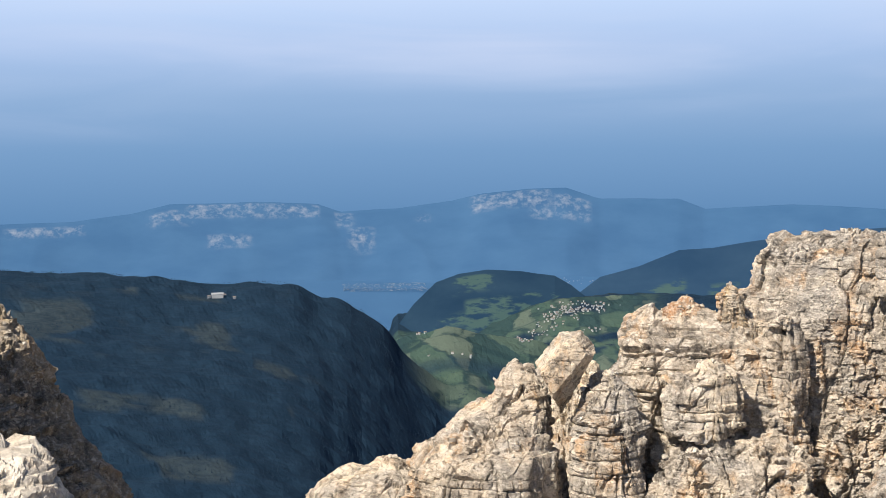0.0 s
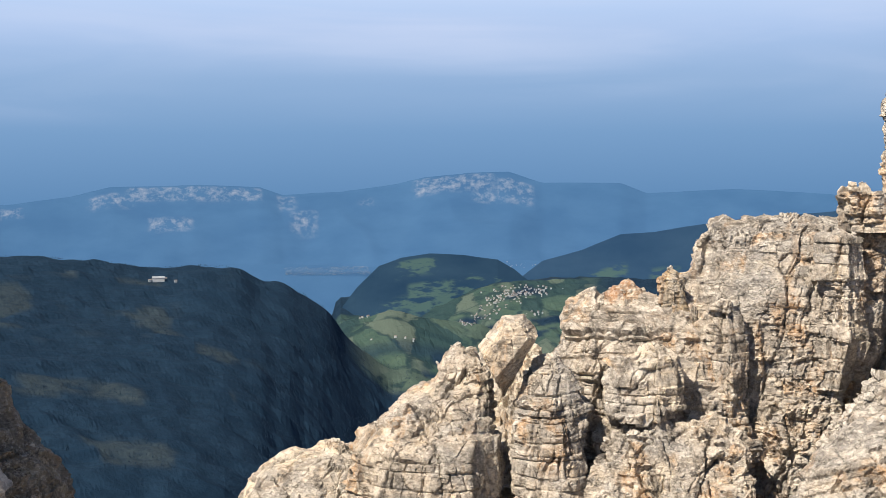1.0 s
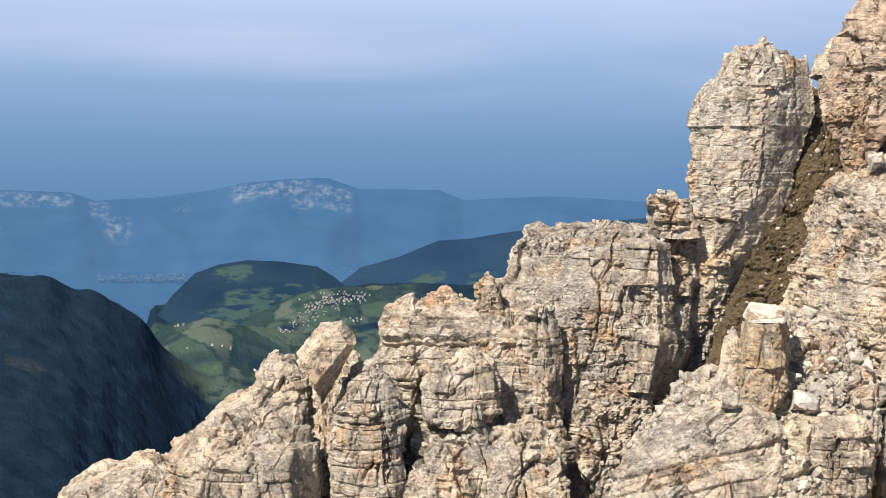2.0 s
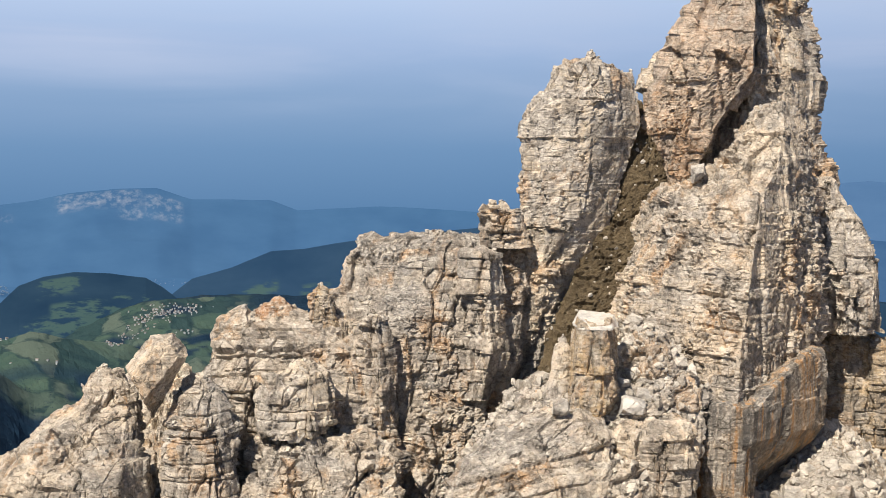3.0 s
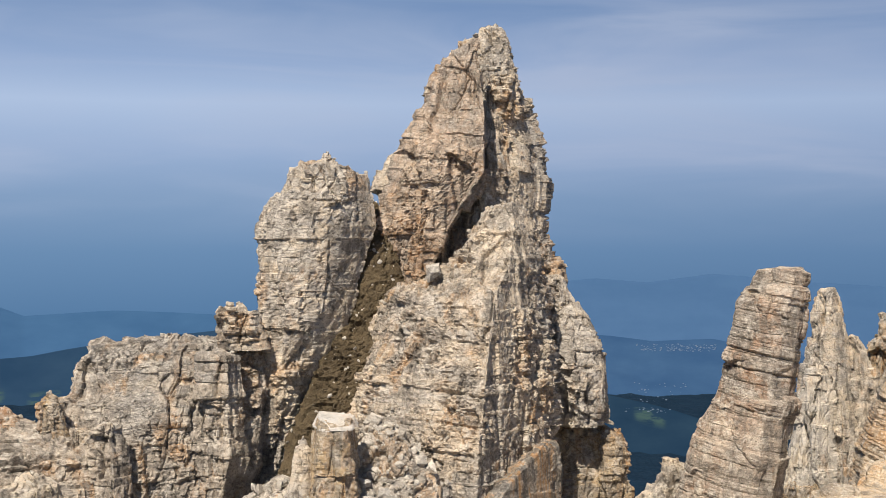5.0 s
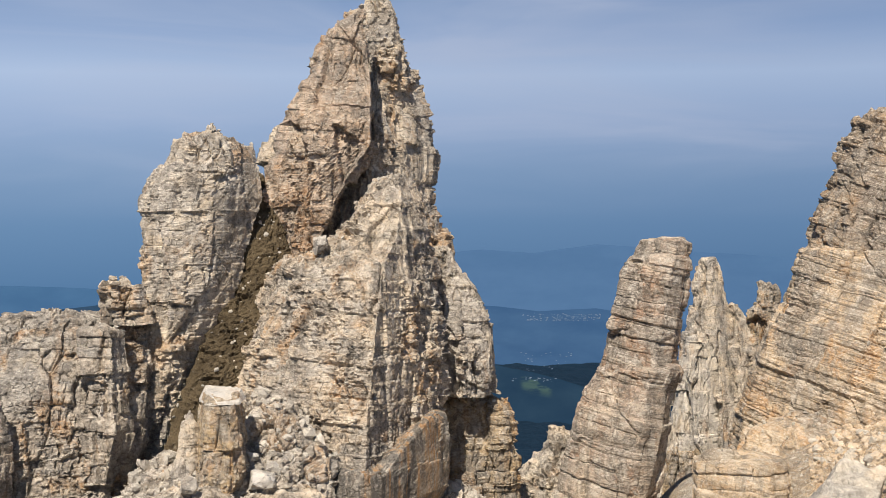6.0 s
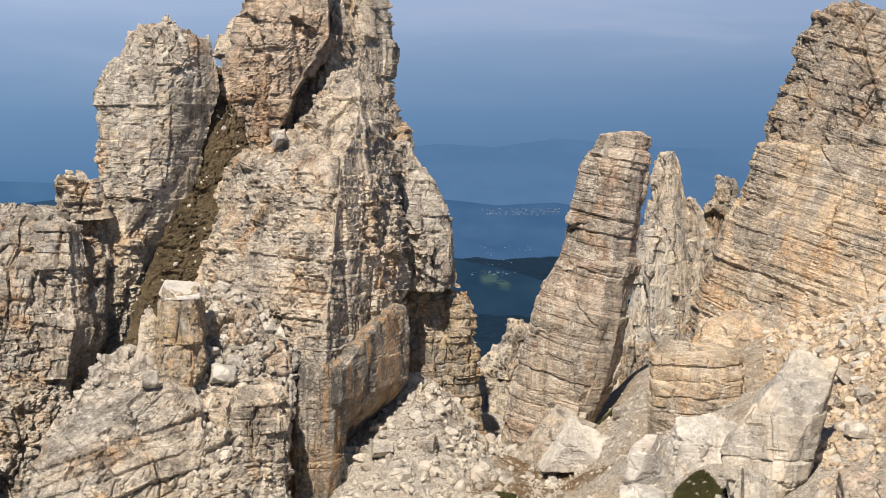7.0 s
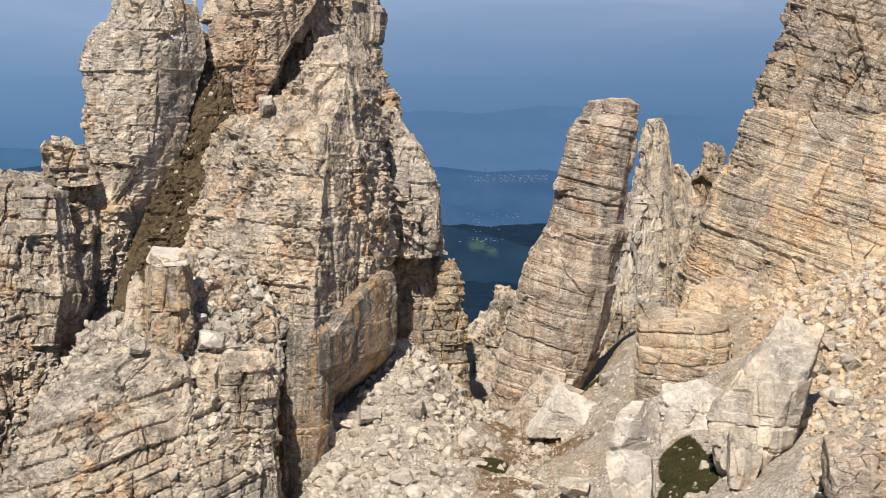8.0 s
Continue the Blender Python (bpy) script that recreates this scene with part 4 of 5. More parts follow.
SPEC["tower_foot"] = (39.91, 128.5, 0.85, 0.0, "layer", [(16.6, -1.05, 6.99), (14.53, -2.23, 6.59), (11.24, -3.4, 6.21), (7.94, -4.14, 5.72), (4.61, -4.73, 4.79), (0.69, -5.43, 2.83), (-2.14, -6.03, 0.68), (-5.55, -6.73, -0.67)])
SPEC["tower_flank"] = (38.3, 139, 0.7, 0.1, "flat", [(8.94, -1.65, -0.18), (7.88, -2.11, 3.06), (5.49, -3.7, 4.84), (3.69, -4.94, 5.44), (0.68, -5.47, 5.47), (-6.0, -6.36, 5.54)])
SPEC["spire_tip"] = (44.41, 172, 0.7, 0.0, "arete", [(25.8, -0.5, 0.2), (24.8, -1.7, 0.8), (23.8, -2.6, 1.2), (22.19, -2.8, 1.7), (19.48, -3.1, 2.5), (15.2, -3.5, 3.4), (10.17, -3.85, 4.28), (3.65, -4.47, 4.91), (-5.15, -5.2, 4.96)])
SPEC["spire_slab"] = (43.47, 170.5, 0.7, 0.0, "flat", [(16.01, -0.4, 1.7), (13.88, -0.93, 2.58), (10.3, -1.87, 2.92), (5.26, -2.79, 2.87), (-0.56, -4.14, 2.69), (-7.91, -5.77, 2.82)])
SPEC["spire_rib"] = (45.29, 172, 0.7, 0.02, "arete", [(20.22, -1.36, 0.53), (18.09, -1.67, 1.69), (13.81, -2.16, 2.61), (8.78, -2.21, 2.72), (2.25, -2.44, 2.51), (-5.07, -2.67, 2.31)])
SPEC["spire_foot"] = (43.24, 169, 0.7, 0.1, "flat", [(2.23, -2.18, 1.9), (0.07, -2.72, 2.64), (-3.18, -2.96, 3.4), (-9.01, -3.59, 3.5)])
SPEC["horn"] = (46.5, 176, 0.7, 0.02, "flat", [(22.84, -1.3, 0.2), (22.3, -1.25, 1.5), (21.0, -1.0, 1.7), (20.17, -1.0, 1.6), (19.16, -1.6, 2.2), (16.04, -2.88, 3.16), (10.56, -3.85, 3.3), (0.22, -4.37, 3.55)])
SPEC["right_dome"] = (52.03, 140, 0.75, 0.12, "layer", [(41.16, -3.38, 0.35), (39.94, -4.69, 3.54), (38.31, -5.89, 4.64), (35.56, -6.68, 6.04), (32.81, -7.92, 7.96), (30.05, -8.51, 9.61), (27.94, -9.12, 10.21), (23.94, -9.46, 11.4)])
SPEC["right_tower"] = (52.57, 137, 0.75, 0.2, "layer", [(27.71, -11.3, 9.7), (25.15, -12.12, 10.81), (22.42, -13.16, 11.92), (19.67, -14.65, 13.52), (16.9, -15.55, 14.14), (13.57, -16.66, 15.76), (10.22, -17.5, 16.9), (4.05, -18.24, 18.66)])
SPEC["talus_block"] = (45.3, 106, 0.8, 0.06, "flat", [(12.29, -2.61, 0.67), (11.74, -3.13, 3.72), (10.21, -3.37, 4.06), (7.95, -3.43, 3.81), (6.12, -3.49, 3.63), (4.75, -3.55, 3.45), (2.0, -3.56, 3.51)])
SPEC["talus_shelf"] = (47.73, 122, 0.6, 0.7, "round", [(12.81, -0.73, 3.19), (11.51, -4.44, 4.68), (9.45, -5.15, 4.74), (5.3, -5.32, 3.88), (2.19, -5.26, 3.97)])
SPEC["shade_crag"] = (-19.04, 95, 0.8, 0.3, "round", [(19.58, -0.23, 1.57), (18.37, -1.69, 2.44), (16.08, -3.17, 3.84), (13.79, -4.65, 4.88), (11.49, -6.11, 5.94), (9.95, -6.85, 6.65), (7.61, -8.3, 8.3), (4.09, -9.79, 10.14), (-3.76, -11.76, 11.91)])
SPEC["lit_crag"] = (-18.64, 62, 0.8, 0.4, "round", [(17.43, -0.53, 0.46), (16.86, -1.25, 1.59), (16.1, -1.97, 2.34), (14.78, -2.71, 2.99), (12.8, -3.69, 3.67), (9.23, -4.73, 4.32)])


def cut_ball(seed, cuts=9, finest=2, boxy=0.0):
    """Corners and triangles of a ball of radius 1 cut by random planes: an angular stone. boxy: how much it is a block with six sides."""
    rnd = random.Random(seed)
    bm = bmesh.new()
    bmesh.ops.create_icosphere(bm, subdivisions=finest, radius=1.0)
    v = np.array([x.co[:] for x in bm.verts])
    f = np.array([[x.index for x in y.verts] for y in bm.faces], np.int32)
    bm.free()
    if boxy:
        for n in ((1, 0, 0), (-1, 0, 0), (0, 1, 0), (0, -1, 0), (0, 0, 1), (0, 0, -1)):
            n = (Vector(n) + Vector((rnd.gauss(0, 1), rnd.gauss(0, 1), rnd.gauss(0, 1))) * 0.16).normalized()
            v = v - np.maximum(0, v @ np.array(n) - rnd.uniform(0.55, 0.72))[:, None] * np.array(n)
    for _ in range(cuts):
        n = Vector((rnd.gauss(0, 1), rnd.gauss(0, 1), rnd.gauss(0, 1))).normalized()
        over = np.maximum(0, v @ np.array(n) - rnd.uniform(0.42, 0.78))
        v = v - over[:, None] * np.array(n)
    return v, f


GULLY_STONES = []
PARENTS = {}


def rocks():
    ridge = group_thing("rock_ridge", "jagged pale limestone ridge broken into blocks and steps", "rock ridge", place(11, 106))
    for name, lab, mat, style in (
            ("ridge_core", "", M_GREY, CRAGGY), ("ridge_toe", "", M_GREY, MASSIVE), ("ridge_split", "", M_RIDGE, MASSIVE),
            ("ridge_pillar", "cracked rounded limestone pillar", M_RIDGE, MASSIVE), ("ridge_dome", "ledged limestone dome", M_RIDGE, FLAGGY),
            ("ridge_bulge", "smooth grey bulging limestone", M_GREY, MASSIVE), ("ridge_base", "", M_RIDGE, CRAGGY), ("ridge_wall", "", M_RIDGE, PLANAR),
            ("ridge_buttress", "", M_RIDGE, BLOCKY), ("ridge_column", "", M_RIDGE, BLOCKY), ("ridge_step", "", M_OCHRE, BLOCK), ("ridge_cap", "rust-orange broken cap rock", M_RUST, BLOCK), ("ridge_end", "", M_GREY, BLOCKY), ("gully_foot", "", M_GREY, CRAGGY)):
        crag(name, SPEC[name], mat, lab, parent=ridge, seed=len(name) * 13 + ord(name[0]) + ord(name[-1]), style=style, step=0.18 if name == "ridge_core" else 0.09)
    crag("gully", SPEC["gully"], M_SOIL, "steep brown earth gully between limestone towers", "gully", seed=4, style=EARTH, step=0.15)
    earth = [o for o in scene.objects if o.name == "gully"][0]
    rnd = random.Random(3)
    low = [v for v in earth.data.vertices if v.normal.z > 0.15]
    for k in range(160):
        v, f = cut_ball(700 + k % 8, 7, 2)
        st = new("stone", mesh_from("stone", v, f, M_PALE)) if k < 8 else new("stone", GULLY_STONES[k % 8])
        if k < 8:
            GULLY_STONES.append(st.data)
        st.parent = earth
        r = 0.10 * 4.0 ** (rnd.random() ** 2)
        st.matrix_local = Matrix.Translation(rnd.choice(low).co) @ Euler((rnd.random(), rnd.random(), 6 * rnd.random())).to_matrix().to_4x4() @ Matrix.Diagonal((r, r * 0.8, r * 0.6, 1))
    tower = group_thing("rock_tower", "blunt grey limestone tower beside a brown gully", "rock tower", place(22.2, 118))
    crag("tower_body", SPEC["second_peak"], M_GREY, "", parent=tower, seed=5, style=PLANAR)
    crag("summit_block", SPEC["second_top"], M_GREY, "", parent=tower, seed=6, style=CRAGGY)
    peak = group_thing("rock_pinnacle", "tall pointed limestone pinnacle with grey and ochre faces", "rock pinnacle", place(29.5, 118))
    for name, lab, mat, style in (
            ("peak_upper", "", M_WARM, CRAGGY), ("peak_tip", "", M_GREY, CRAGGY), ("peak_slab", "pinkish brown leaning slab", M_BROWN, SLABBY),
            ("peak_buttress", "ledged buttress with a sharp edge", M_WARM, LEDGED), ("shoulder", "", M_GREY, CRAGGY),
            ("shoulder_base", "ochre undercut rock foot", M_OCHRE, MASSIVE), ("lower_wall", "stained orange and grey lower wall", M_STREAK, STAINED),
            ("wall_pier", "grey and orange streaked rock pier", M_STREAK, STAINED), ("pillar_back", "", M_GREY, BLOCKY), ("pillar_side", "", M_GREY, BLOCK), ("rubble_apron", "", M_RIDGE, FLAGGY), ("front_slab", "", M_RIDGE, FLAGGY),
            ("front_wall", "", M_WARM, BLOCKY)):
        crag(name, SPEC[name], mat, lab, parent=peak, seed=len(name) * 17 + ord(name[-1]) + ord(name[2]) + (4 if name == "peak_buttress" else 0), style=style, cap=0.5, dip=(-0.22, 0.12) if name in ("front_slab", "rubble_apron") else (0.03, 0.0))
    PARENTS["pinnacle"] = peak
    lean = group_thing("leaning_tower", "leaning tower of banded brown and grey limestone", "rock tower", place(40.8, 130))
    for name, cap in (("tower_cap", 0.15), ("tower_shaft", 0.3), ("tower_foot", 0.4)):
        crag(name, SPEC[name], M_BAND, "", parent=lean, seed=21 + len(name), style=BEDDED, dip=(0.18, -0.16), cap=cap)
    crag("rock_flank", SPEC["tower_flank"], M_GREY, "grey jagged rock flank behind the leaning tower", "rock", seed=22, style=CRAGGY)
    blade = group_thing("rock_spire", "sharp pale limestone spire split by cracks", "rock spire", place(44.4, 172))
    for name in ("spire_tip", "spire_slab", "spire_rib", "spire_foot"):
        crag(name, SPEC[name], {"spire_tip": M_GREY, "spire_slab": M_PALE, "spire_rib": M_WARM, "spire_foot": M_OCHRE}[name], "", parent=blade, seed=23 + len(name), style=SPIKY, cap=0.2)
    crag("rock_horn", SPEC["horn"], M_OCHRE, "small ochre rock horn", "rock spire", seed=24, style=SPIKY, cap=0.2)
    broad = group_thing("rock_tower", "broad tower of banded ochre limestone above talus", "rock tower", place(52.3, 138))
    crag("upper_dome", SPEC["right_dome"], M_DOME, "", parent=broad, until=0.45, seed=25, style=BLOCKY, dip=(0.25, -0.22))
    crag("lower_tower", SPEC["right_tower"], M_LAYER, "", parent=broad, until=0.25, seed=25, style=THIN, dip=(0.25, -0.22))
    crag("rock_block", SPEC["talus_block"], M_LAYER, "layered limestone block set in talus", "rock", seed=26, dip=(0.02, 0), style=BEDDED)
    crag("rock_shelf", SPEC["talus_shelf"], M_LAYER, "low broken limestone shelf under the tower", "rock", seed=27, style=BEDDED)
    dark = group_thing("rock_crag", "brown limestone crag, shade put into its colour and cast by an unseen wall", "rock", place(-22, 95))
    crag("crag_edge", SPEC["shade_crag"], M_SHADED, "", parent=dark, seed=29, style=CRAGGY, step=0.14)
    # Unseen wall beside the crag, added to cast shade on it.
    crag("shade_caster", (-31.5, 82.0, 0.8, 0.0, "flat", [(50.0, -7.0, 5.0), (38.0, -11.0, 8.0), (15.0, -14.0, 9.5), (-16.0, -18.0, 10.5)]), M_SHADED, "", parent=dark, seed=32, style=CRAGGY, step=0.5)
    crag("rock_crag", SPEC["lit_crag"], M_PALE, "pale sunlit limestone outcrop", "rock", seed=30, style=MASSIVE)


rocks()


def stone_shape(seed, finest):
    """Corners and triangles of a small angular stone bounded by random planes."""
    rnd = np.random.RandomState(seed)
    bm = bmesh.new()
    bmesh.ops.create_icosphere(bm, subdivisions=finest, radius=1.0)
    way = np.array([x.co[:] for x in bm.verts])
    f = np.array([[x.index for x in y.verts] for y in bm.faces], np.int32)
    bm.free()
    n = rnd.normal(size=(9, 3))
    n /= np.linalg.norm(n, axis=1, keepdims=True)
    along = way @ n.T
    reach = np.where(along > 0.05, rnd.uniform(0.45, 0.85, 9) / np.maximum(along, 0.05), 9.0).min(1)
    return way * np.minimum(reach, 1.25)[:, None], f


STONES = [stone_shape(900 + k, 3) for k in range(14)]
CHIPS = [stone_shape(930 + k, 1) for k in range(14)]


def boulder(name, az, dist, z, wide, deep, high, tilt, seed, mat, label, category="boulder", parent=None, finest=5, cuts=9, turn=0.0, boxy=1.0):
    """An angular boulder, its middle at z metres; tilt: degrees to the right as seen from the eye."""
    v, f = cut_ball(seed, cuts, finest, boxy)
    v = v / np.abs(v).max(0) * (wide / 2, deep / 2, high / 2)
    world_v = v + np.array((dist * math.sin(radians(az)), dist * math.cos(radians(az)), z))
    n = v / (np.linalg.norm(v, axis=1, keepdims=True) + 1e-9)
    big = min(1.0, min(wide, high) / 3.0)
    e, r, t = blocks(world_v, (1.5 * big + 0.2, 1.5 * big + 0.2, 1.1 * big + 0.2), seed)
    v = v + n * (big * (0.10 * (r - 0.5) + 0.12 * t - 0.12 * (1 - smooth(e, 0, 0.05))) + 0.05 * big * lump(world_v, 0.5 * big + 0.1, seed, 3))[:, None]
    m = pose(0, 0, 0, 0, 0, -az) @ pose(0, 0, 0, 0, tilt, 0) @ pose(0, 0, 0, 0, 0, turn)
    v = v @ np.array(m.to_3x3()).T
    low = v[:, 2].min()
    me = mesh_from(name, v - (0, 0, low), f, mat)
    ob = new(name, me)
    a = radians(az)
    at = Vector((dist * math.sin(a), dist * math.cos(a), z + low))
    if parent is not None:
        ob.parent, ob.location = parent, at - parent.location
        return ob
    ob.location = at
    return tagged(ob, label, category)


def cleft_block(name, az, dist, z, planes, mat, label, seed, category="boulder", finest=6, rough=1.0, parent=None):
    """A block bounded by planes (right, away, up, metres from its middle), its middle at z, with chipped faces and edges."""
    bm = bmesh.new()
    bmesh.ops.create_icosphere(bm, subdivisions=finest, radius=1.0)
    way = np.array([x.co[:] for x in bm.verts])
    f = np.array([[x.index for x in y.verts] for y in bm.faces], np.int32)
    bm.free()
    reach = np.full(len(way), 99.0)
    for px, py, pz, d in planes:
        n = np.array((px, py, pz)) / math.sqrt(px * px + py * py + pz * pz)
        along = way @ n
        reach = np.where(along > 1e-3, np.minimum(reach, d / np.maximum(along, 1e-3)), reach)
    v = way * reach[:, None]
    a = radians(az)
    v = v @ np.array(((math.cos(a), -math.sin(a), 0), (math.sin(a), math.cos(a), 0), (0, 0, 1)))
    at = np.array((dist * math.sin(a), dist * math.cos(a), z))
    size = float(np.median(reach))
    row, dz, dj, pz, big, slant = courses(v + at, 0.9 * size, 0.8 * size, seed, 0.4 - a)
    out = 0.10 * size * ((big - 0.5) + 0.7 * slant) - 0.05 * size * (1 - smooth(np.minimum(dz, dj), 0.0, 0.05 * size))
    row, dz, dj, pz, mid, slant = courses(v + at, 0.3 * size, 0.35 * size, seed + 50, 0.7 - a)
    out += 0.05 * size * ((mid - 0.5) + 0.7 * slant) + 0.03 * size * lump(v + at, 0.22 * size, seed, 4) + 0.05 * size * lump(v + at, 0.9 * size, seed + 5, 2)
    v = v + way @ np.array(((math.cos(a), -math.sin(a), 0), (math.sin(a), math.cos(a), 0), (0, 0, 1))) * (rough * out)[:, None]
    low = v[:, 2].min()
    me = mesh_from(name, v - (0, 0, low), f, mat)
    give(me, "tint", 0.35 + 0.4 * mid)
    ob = new(name, me)
    if parent is not None:
        ob.parent, ob.location = parent, Vector(at + (0, 0, low)) - parent.location
        return tagged(ob, label)
    ob.location = at + (0, 0, low)
    return tagged(ob, label, category)


cleft_block("pillar", 23.6, 97.0, 14.2, [(0.05, -0.12, 0.99, 3.55), (-0.97, -0.15, 0.12, 1.4), (0.97, -0.1, 0.12, 1.65), (0.85, -0.3, -0.45, 2.3), (-0.1, -0.98, 0.1, 1.6), (-0.65, -0.75, 0, 1.65), (0.6, -0.78, 0.05, 1.75), (0, 0, -1, 6.5), (0, 1, 0, 2.0)], M_OCHRE, "orange-brown rock pillar", 61, rough=1.5, parent=PARENTS["pinnacle"])
cleft_block("capstone", 23.65, 97.1, 17.68, [(0.08, -0.3, 0.95, 0.13), (0, 0, -1, 0.30), (-0.9, -0.2, 0.5, 0.95), (0.9, -0.2, 0.5, 1.15), (-0.1, -0.85, 0.6, 0.95), (-0.6, -0.75, 0.2, 1.5), (0.7, -0.7, 0.2, 1.6), (0, 1, 0, 2.0)], M_CHALK, "flat white capstone", 62, finest=5, rough=0.9, parent=PARENTS["pinnacle"])
cleft_block("boulder", 5.3, 101.0, 13.1, [(-0.15, -0.2, 0.95, 2.45), (0.88, 0.15, -0.44, 1.1), (0.70, -0.52, -0.48, 0.75), (-0.76, -0.2, 0.62, 1.9), (-0.88, -0.1, -0.43, 1.85), (0, -0.97, 0.2, 1.5), (0.7, -0.2, 0.7, 2.4), (0, 0, -1, 4.2), (0, 1, 0, 2.0)], M_WARM, "large tongue-shaped boulder leaning over a dark cleft", 77, rough=0.8)
cleft_block("boulder", 49.1, 81.0, 10.6, [(0.25, -0.35, 0.9, 4.25), (-0.82, 0.0, 0.57, 2.6), (-0.3, -0.95, 0.12, 2.0), (0.97, -0.1, -0.2, 1.9), (0.62, -0.75, -0.25, 2.1), (-0.99, 0, -0.1, 3.3), (-0.4, -0.5, -0.75, 4.2), (0, 0, -1, 6.5), (0, 1, 0, 2.6), (-0.5, -0.6, 0.62, 3.0)], M_PALE, "huge upright pale boulder leaning on talus", 91)
boulder("boulder", 43.50, 77.3, 10.0, 2.5, 2.3, 3.7, 8, 92, M_CHALK, "rounded white limestone hump beside a grassy hollow", boxy=0.5, cuts=14)
boulder("boulder", 43.60, 76.2, 6.9, 3.0, 2.7, 5.0, -6, 96, M_CHALK, "rounded white limestone hump beside a grassy hollow", boxy=0.5, cuts=14)
cleft_block("boulder", 46.1, 91.5, 7.5, [(-0.2, -0.45, 0.85, 1.4), (0.5, -0.4, 0.75, 1.6), (-0.95, -0.2, 0.2, 2.2), (0.95, -0.3, 0.1, 2.4), (0.0, -0.95, 0.2, 1.5), (0, 0, -1, 3.0), (0, 1, 0, 1.6)], M_CHALK, "low white boulder behind a grassy hollow", 93, finest=5, rough=1.4)
cleft_block("boulder", 40.75, 108.5, 3.2, [(0.35, -0.45, 0.82, 0.75), (-0.8, -0.3, 0.5, 1.6), (0.8, -0.3, -0.45, 1.7), (-0.2, -0.95, -0.2, 1.2), (0, 0, -1, 1.9), (0, 1, 0, 1.6)], M_CHALK, "white fallen slab beside the path", 94, finest=5)
cleft_block("boulder", 39.75, 113.5, 3.2, [(0.45, -0.35, 0.82, 1.3), (-0.72, -0.3, 0.62, 1.1), (0.75, -0.3, -0.5, 1.9), (-0.3, -0.93, 0.1, 1.4), (0, 0, -1, 2.4), (0, 1, 0, 1.6)], M_GREY, "tilted layered grey block", 95, finest=5)
boulder("boulder", 11.01, 100.62, 8.53, 1.43, 1.43, 1.43, 5, 12, M_PALE, "small square block resting on a ledge")
boulder("boulder", 27.84, 110.95, 28.50, 1.58, 1.58, 1.40, -22, 53, M_PALE, "boulder wedged on the pinnacle ledge")
boulder("boulder", 48.00, 77.94, 8.33, 2.48, 2.24, 3.43, 10, 18, M_WHITE, "cream boulder below a tilted one", boxy=0.0, cuts=14)
boulder("boulder", 46.6, 83.0, 6.5, 1.0, 0.9, 0.7, 10, 19, M_WHITE, "small pale stone lying on turf")
boulder("boulder", 53.10, 71.38, 10.11, 4.79, 4.31, 3.74, 12, 20, M_BROWN, "brown undercut boulder in talus")
boulder("boulder", 40.32, 125.07, 2.05, 2.94, 2.35, 1.68, 14, 23, M_WHITE, "pale fallen block above the path")
boulder("boulder", 42.33, 115.49, 4.74, 1.74, 1.39, 1.26, 0, 24, M_PALE, "smooth grey boulder on the path")
boulder("boulder", 35.43, 109.5, 3.15, 1.65, 1.49, 2.11, 20, 25, M_PALE, "pale block on scree")
boulder("boulder", 32.87, 98.89, 3.26, 1.91, 1.72, 1.49, 0, 26, M_PALE, "pale boulder on scree")
boulder("boulder", 34.08, 104.24, 4.72, 1.75, 1.57, 1.31, 0, 27, M_GREY, "grey boulder on scree")
boulder("boulder", 32.12, 103.67, 4.40, 1.91, 1.72, 1.56, 0, 28, M_PALE, "pale boulder on scree")
boulder("boulder", 35.06, 93.16, 2.89, 1.17, 1.05, 0.94, 0, 29, M_PALE, "pale boulder on scree")
boulder("boulder", 33.46, 91.99, 2.72, 1.93, 1.74, 1.16, 0, 30, M_PALE, "pale boulder on scree")
boulder("boulder", 40.98, 86.73, 3.61, 2.18, 1.96, 1.45, 0, 31, M_WHITE, "white boulder at the path edge")
boulder("boulder", 51.57, 95.39, 12.38, 1.44, 1.30, 1.20, 0, 32, M_PALE, "cream block on talus")
boulder("boulder", 51.21, 91.1, 11.28, 1.68, 1.51, 1.30, 12, 33, M_WARM, "cream block on talus")
boulder("boulder", 52.39, 91.39, 11.91, 1.53, 1.38, 1.38, 0, 34, M_PALE, "cream block on talus")
boulder("boulder", 52.10, 85.41, 10.93, 1.58, 1.42, 1.07, 0, 35, M_PALE, "cream block on talus")
boulder("boulder", 25.90, 98.4, 12.46, 1.49, 1.34, 1.07, 15, 36, M_CHALK, "white block on the ledge")
boulder("boulder", 24.96, 98.64, 13.22, 0.99, 0.89, 0.74, 0, 37, M_CHALK, "white block on the ledge")
boulder("boulder", 25.34, 96.76, 11.88, 2.11, 1.90, 1.38, 0, 38, M_CHALK, "pale block on the ledge")
boulder("boulder", 22.31, 94.3, 12.13, 1.27, 1.14, 1.34, 5, 39, M_PALE, "square pale block among rubble")
boulder("boulder", 19.32, 110.8, 25.48, 1.21, 0.97, 0.56, 0, 43, M_WARM, "stone of a small summit cairn")
boulder("boulder", 19.27, 110.8, 25.89, 0.74, 0.59, 0.51, 0, 44, M_WARM, "stone of a small summit cairn")


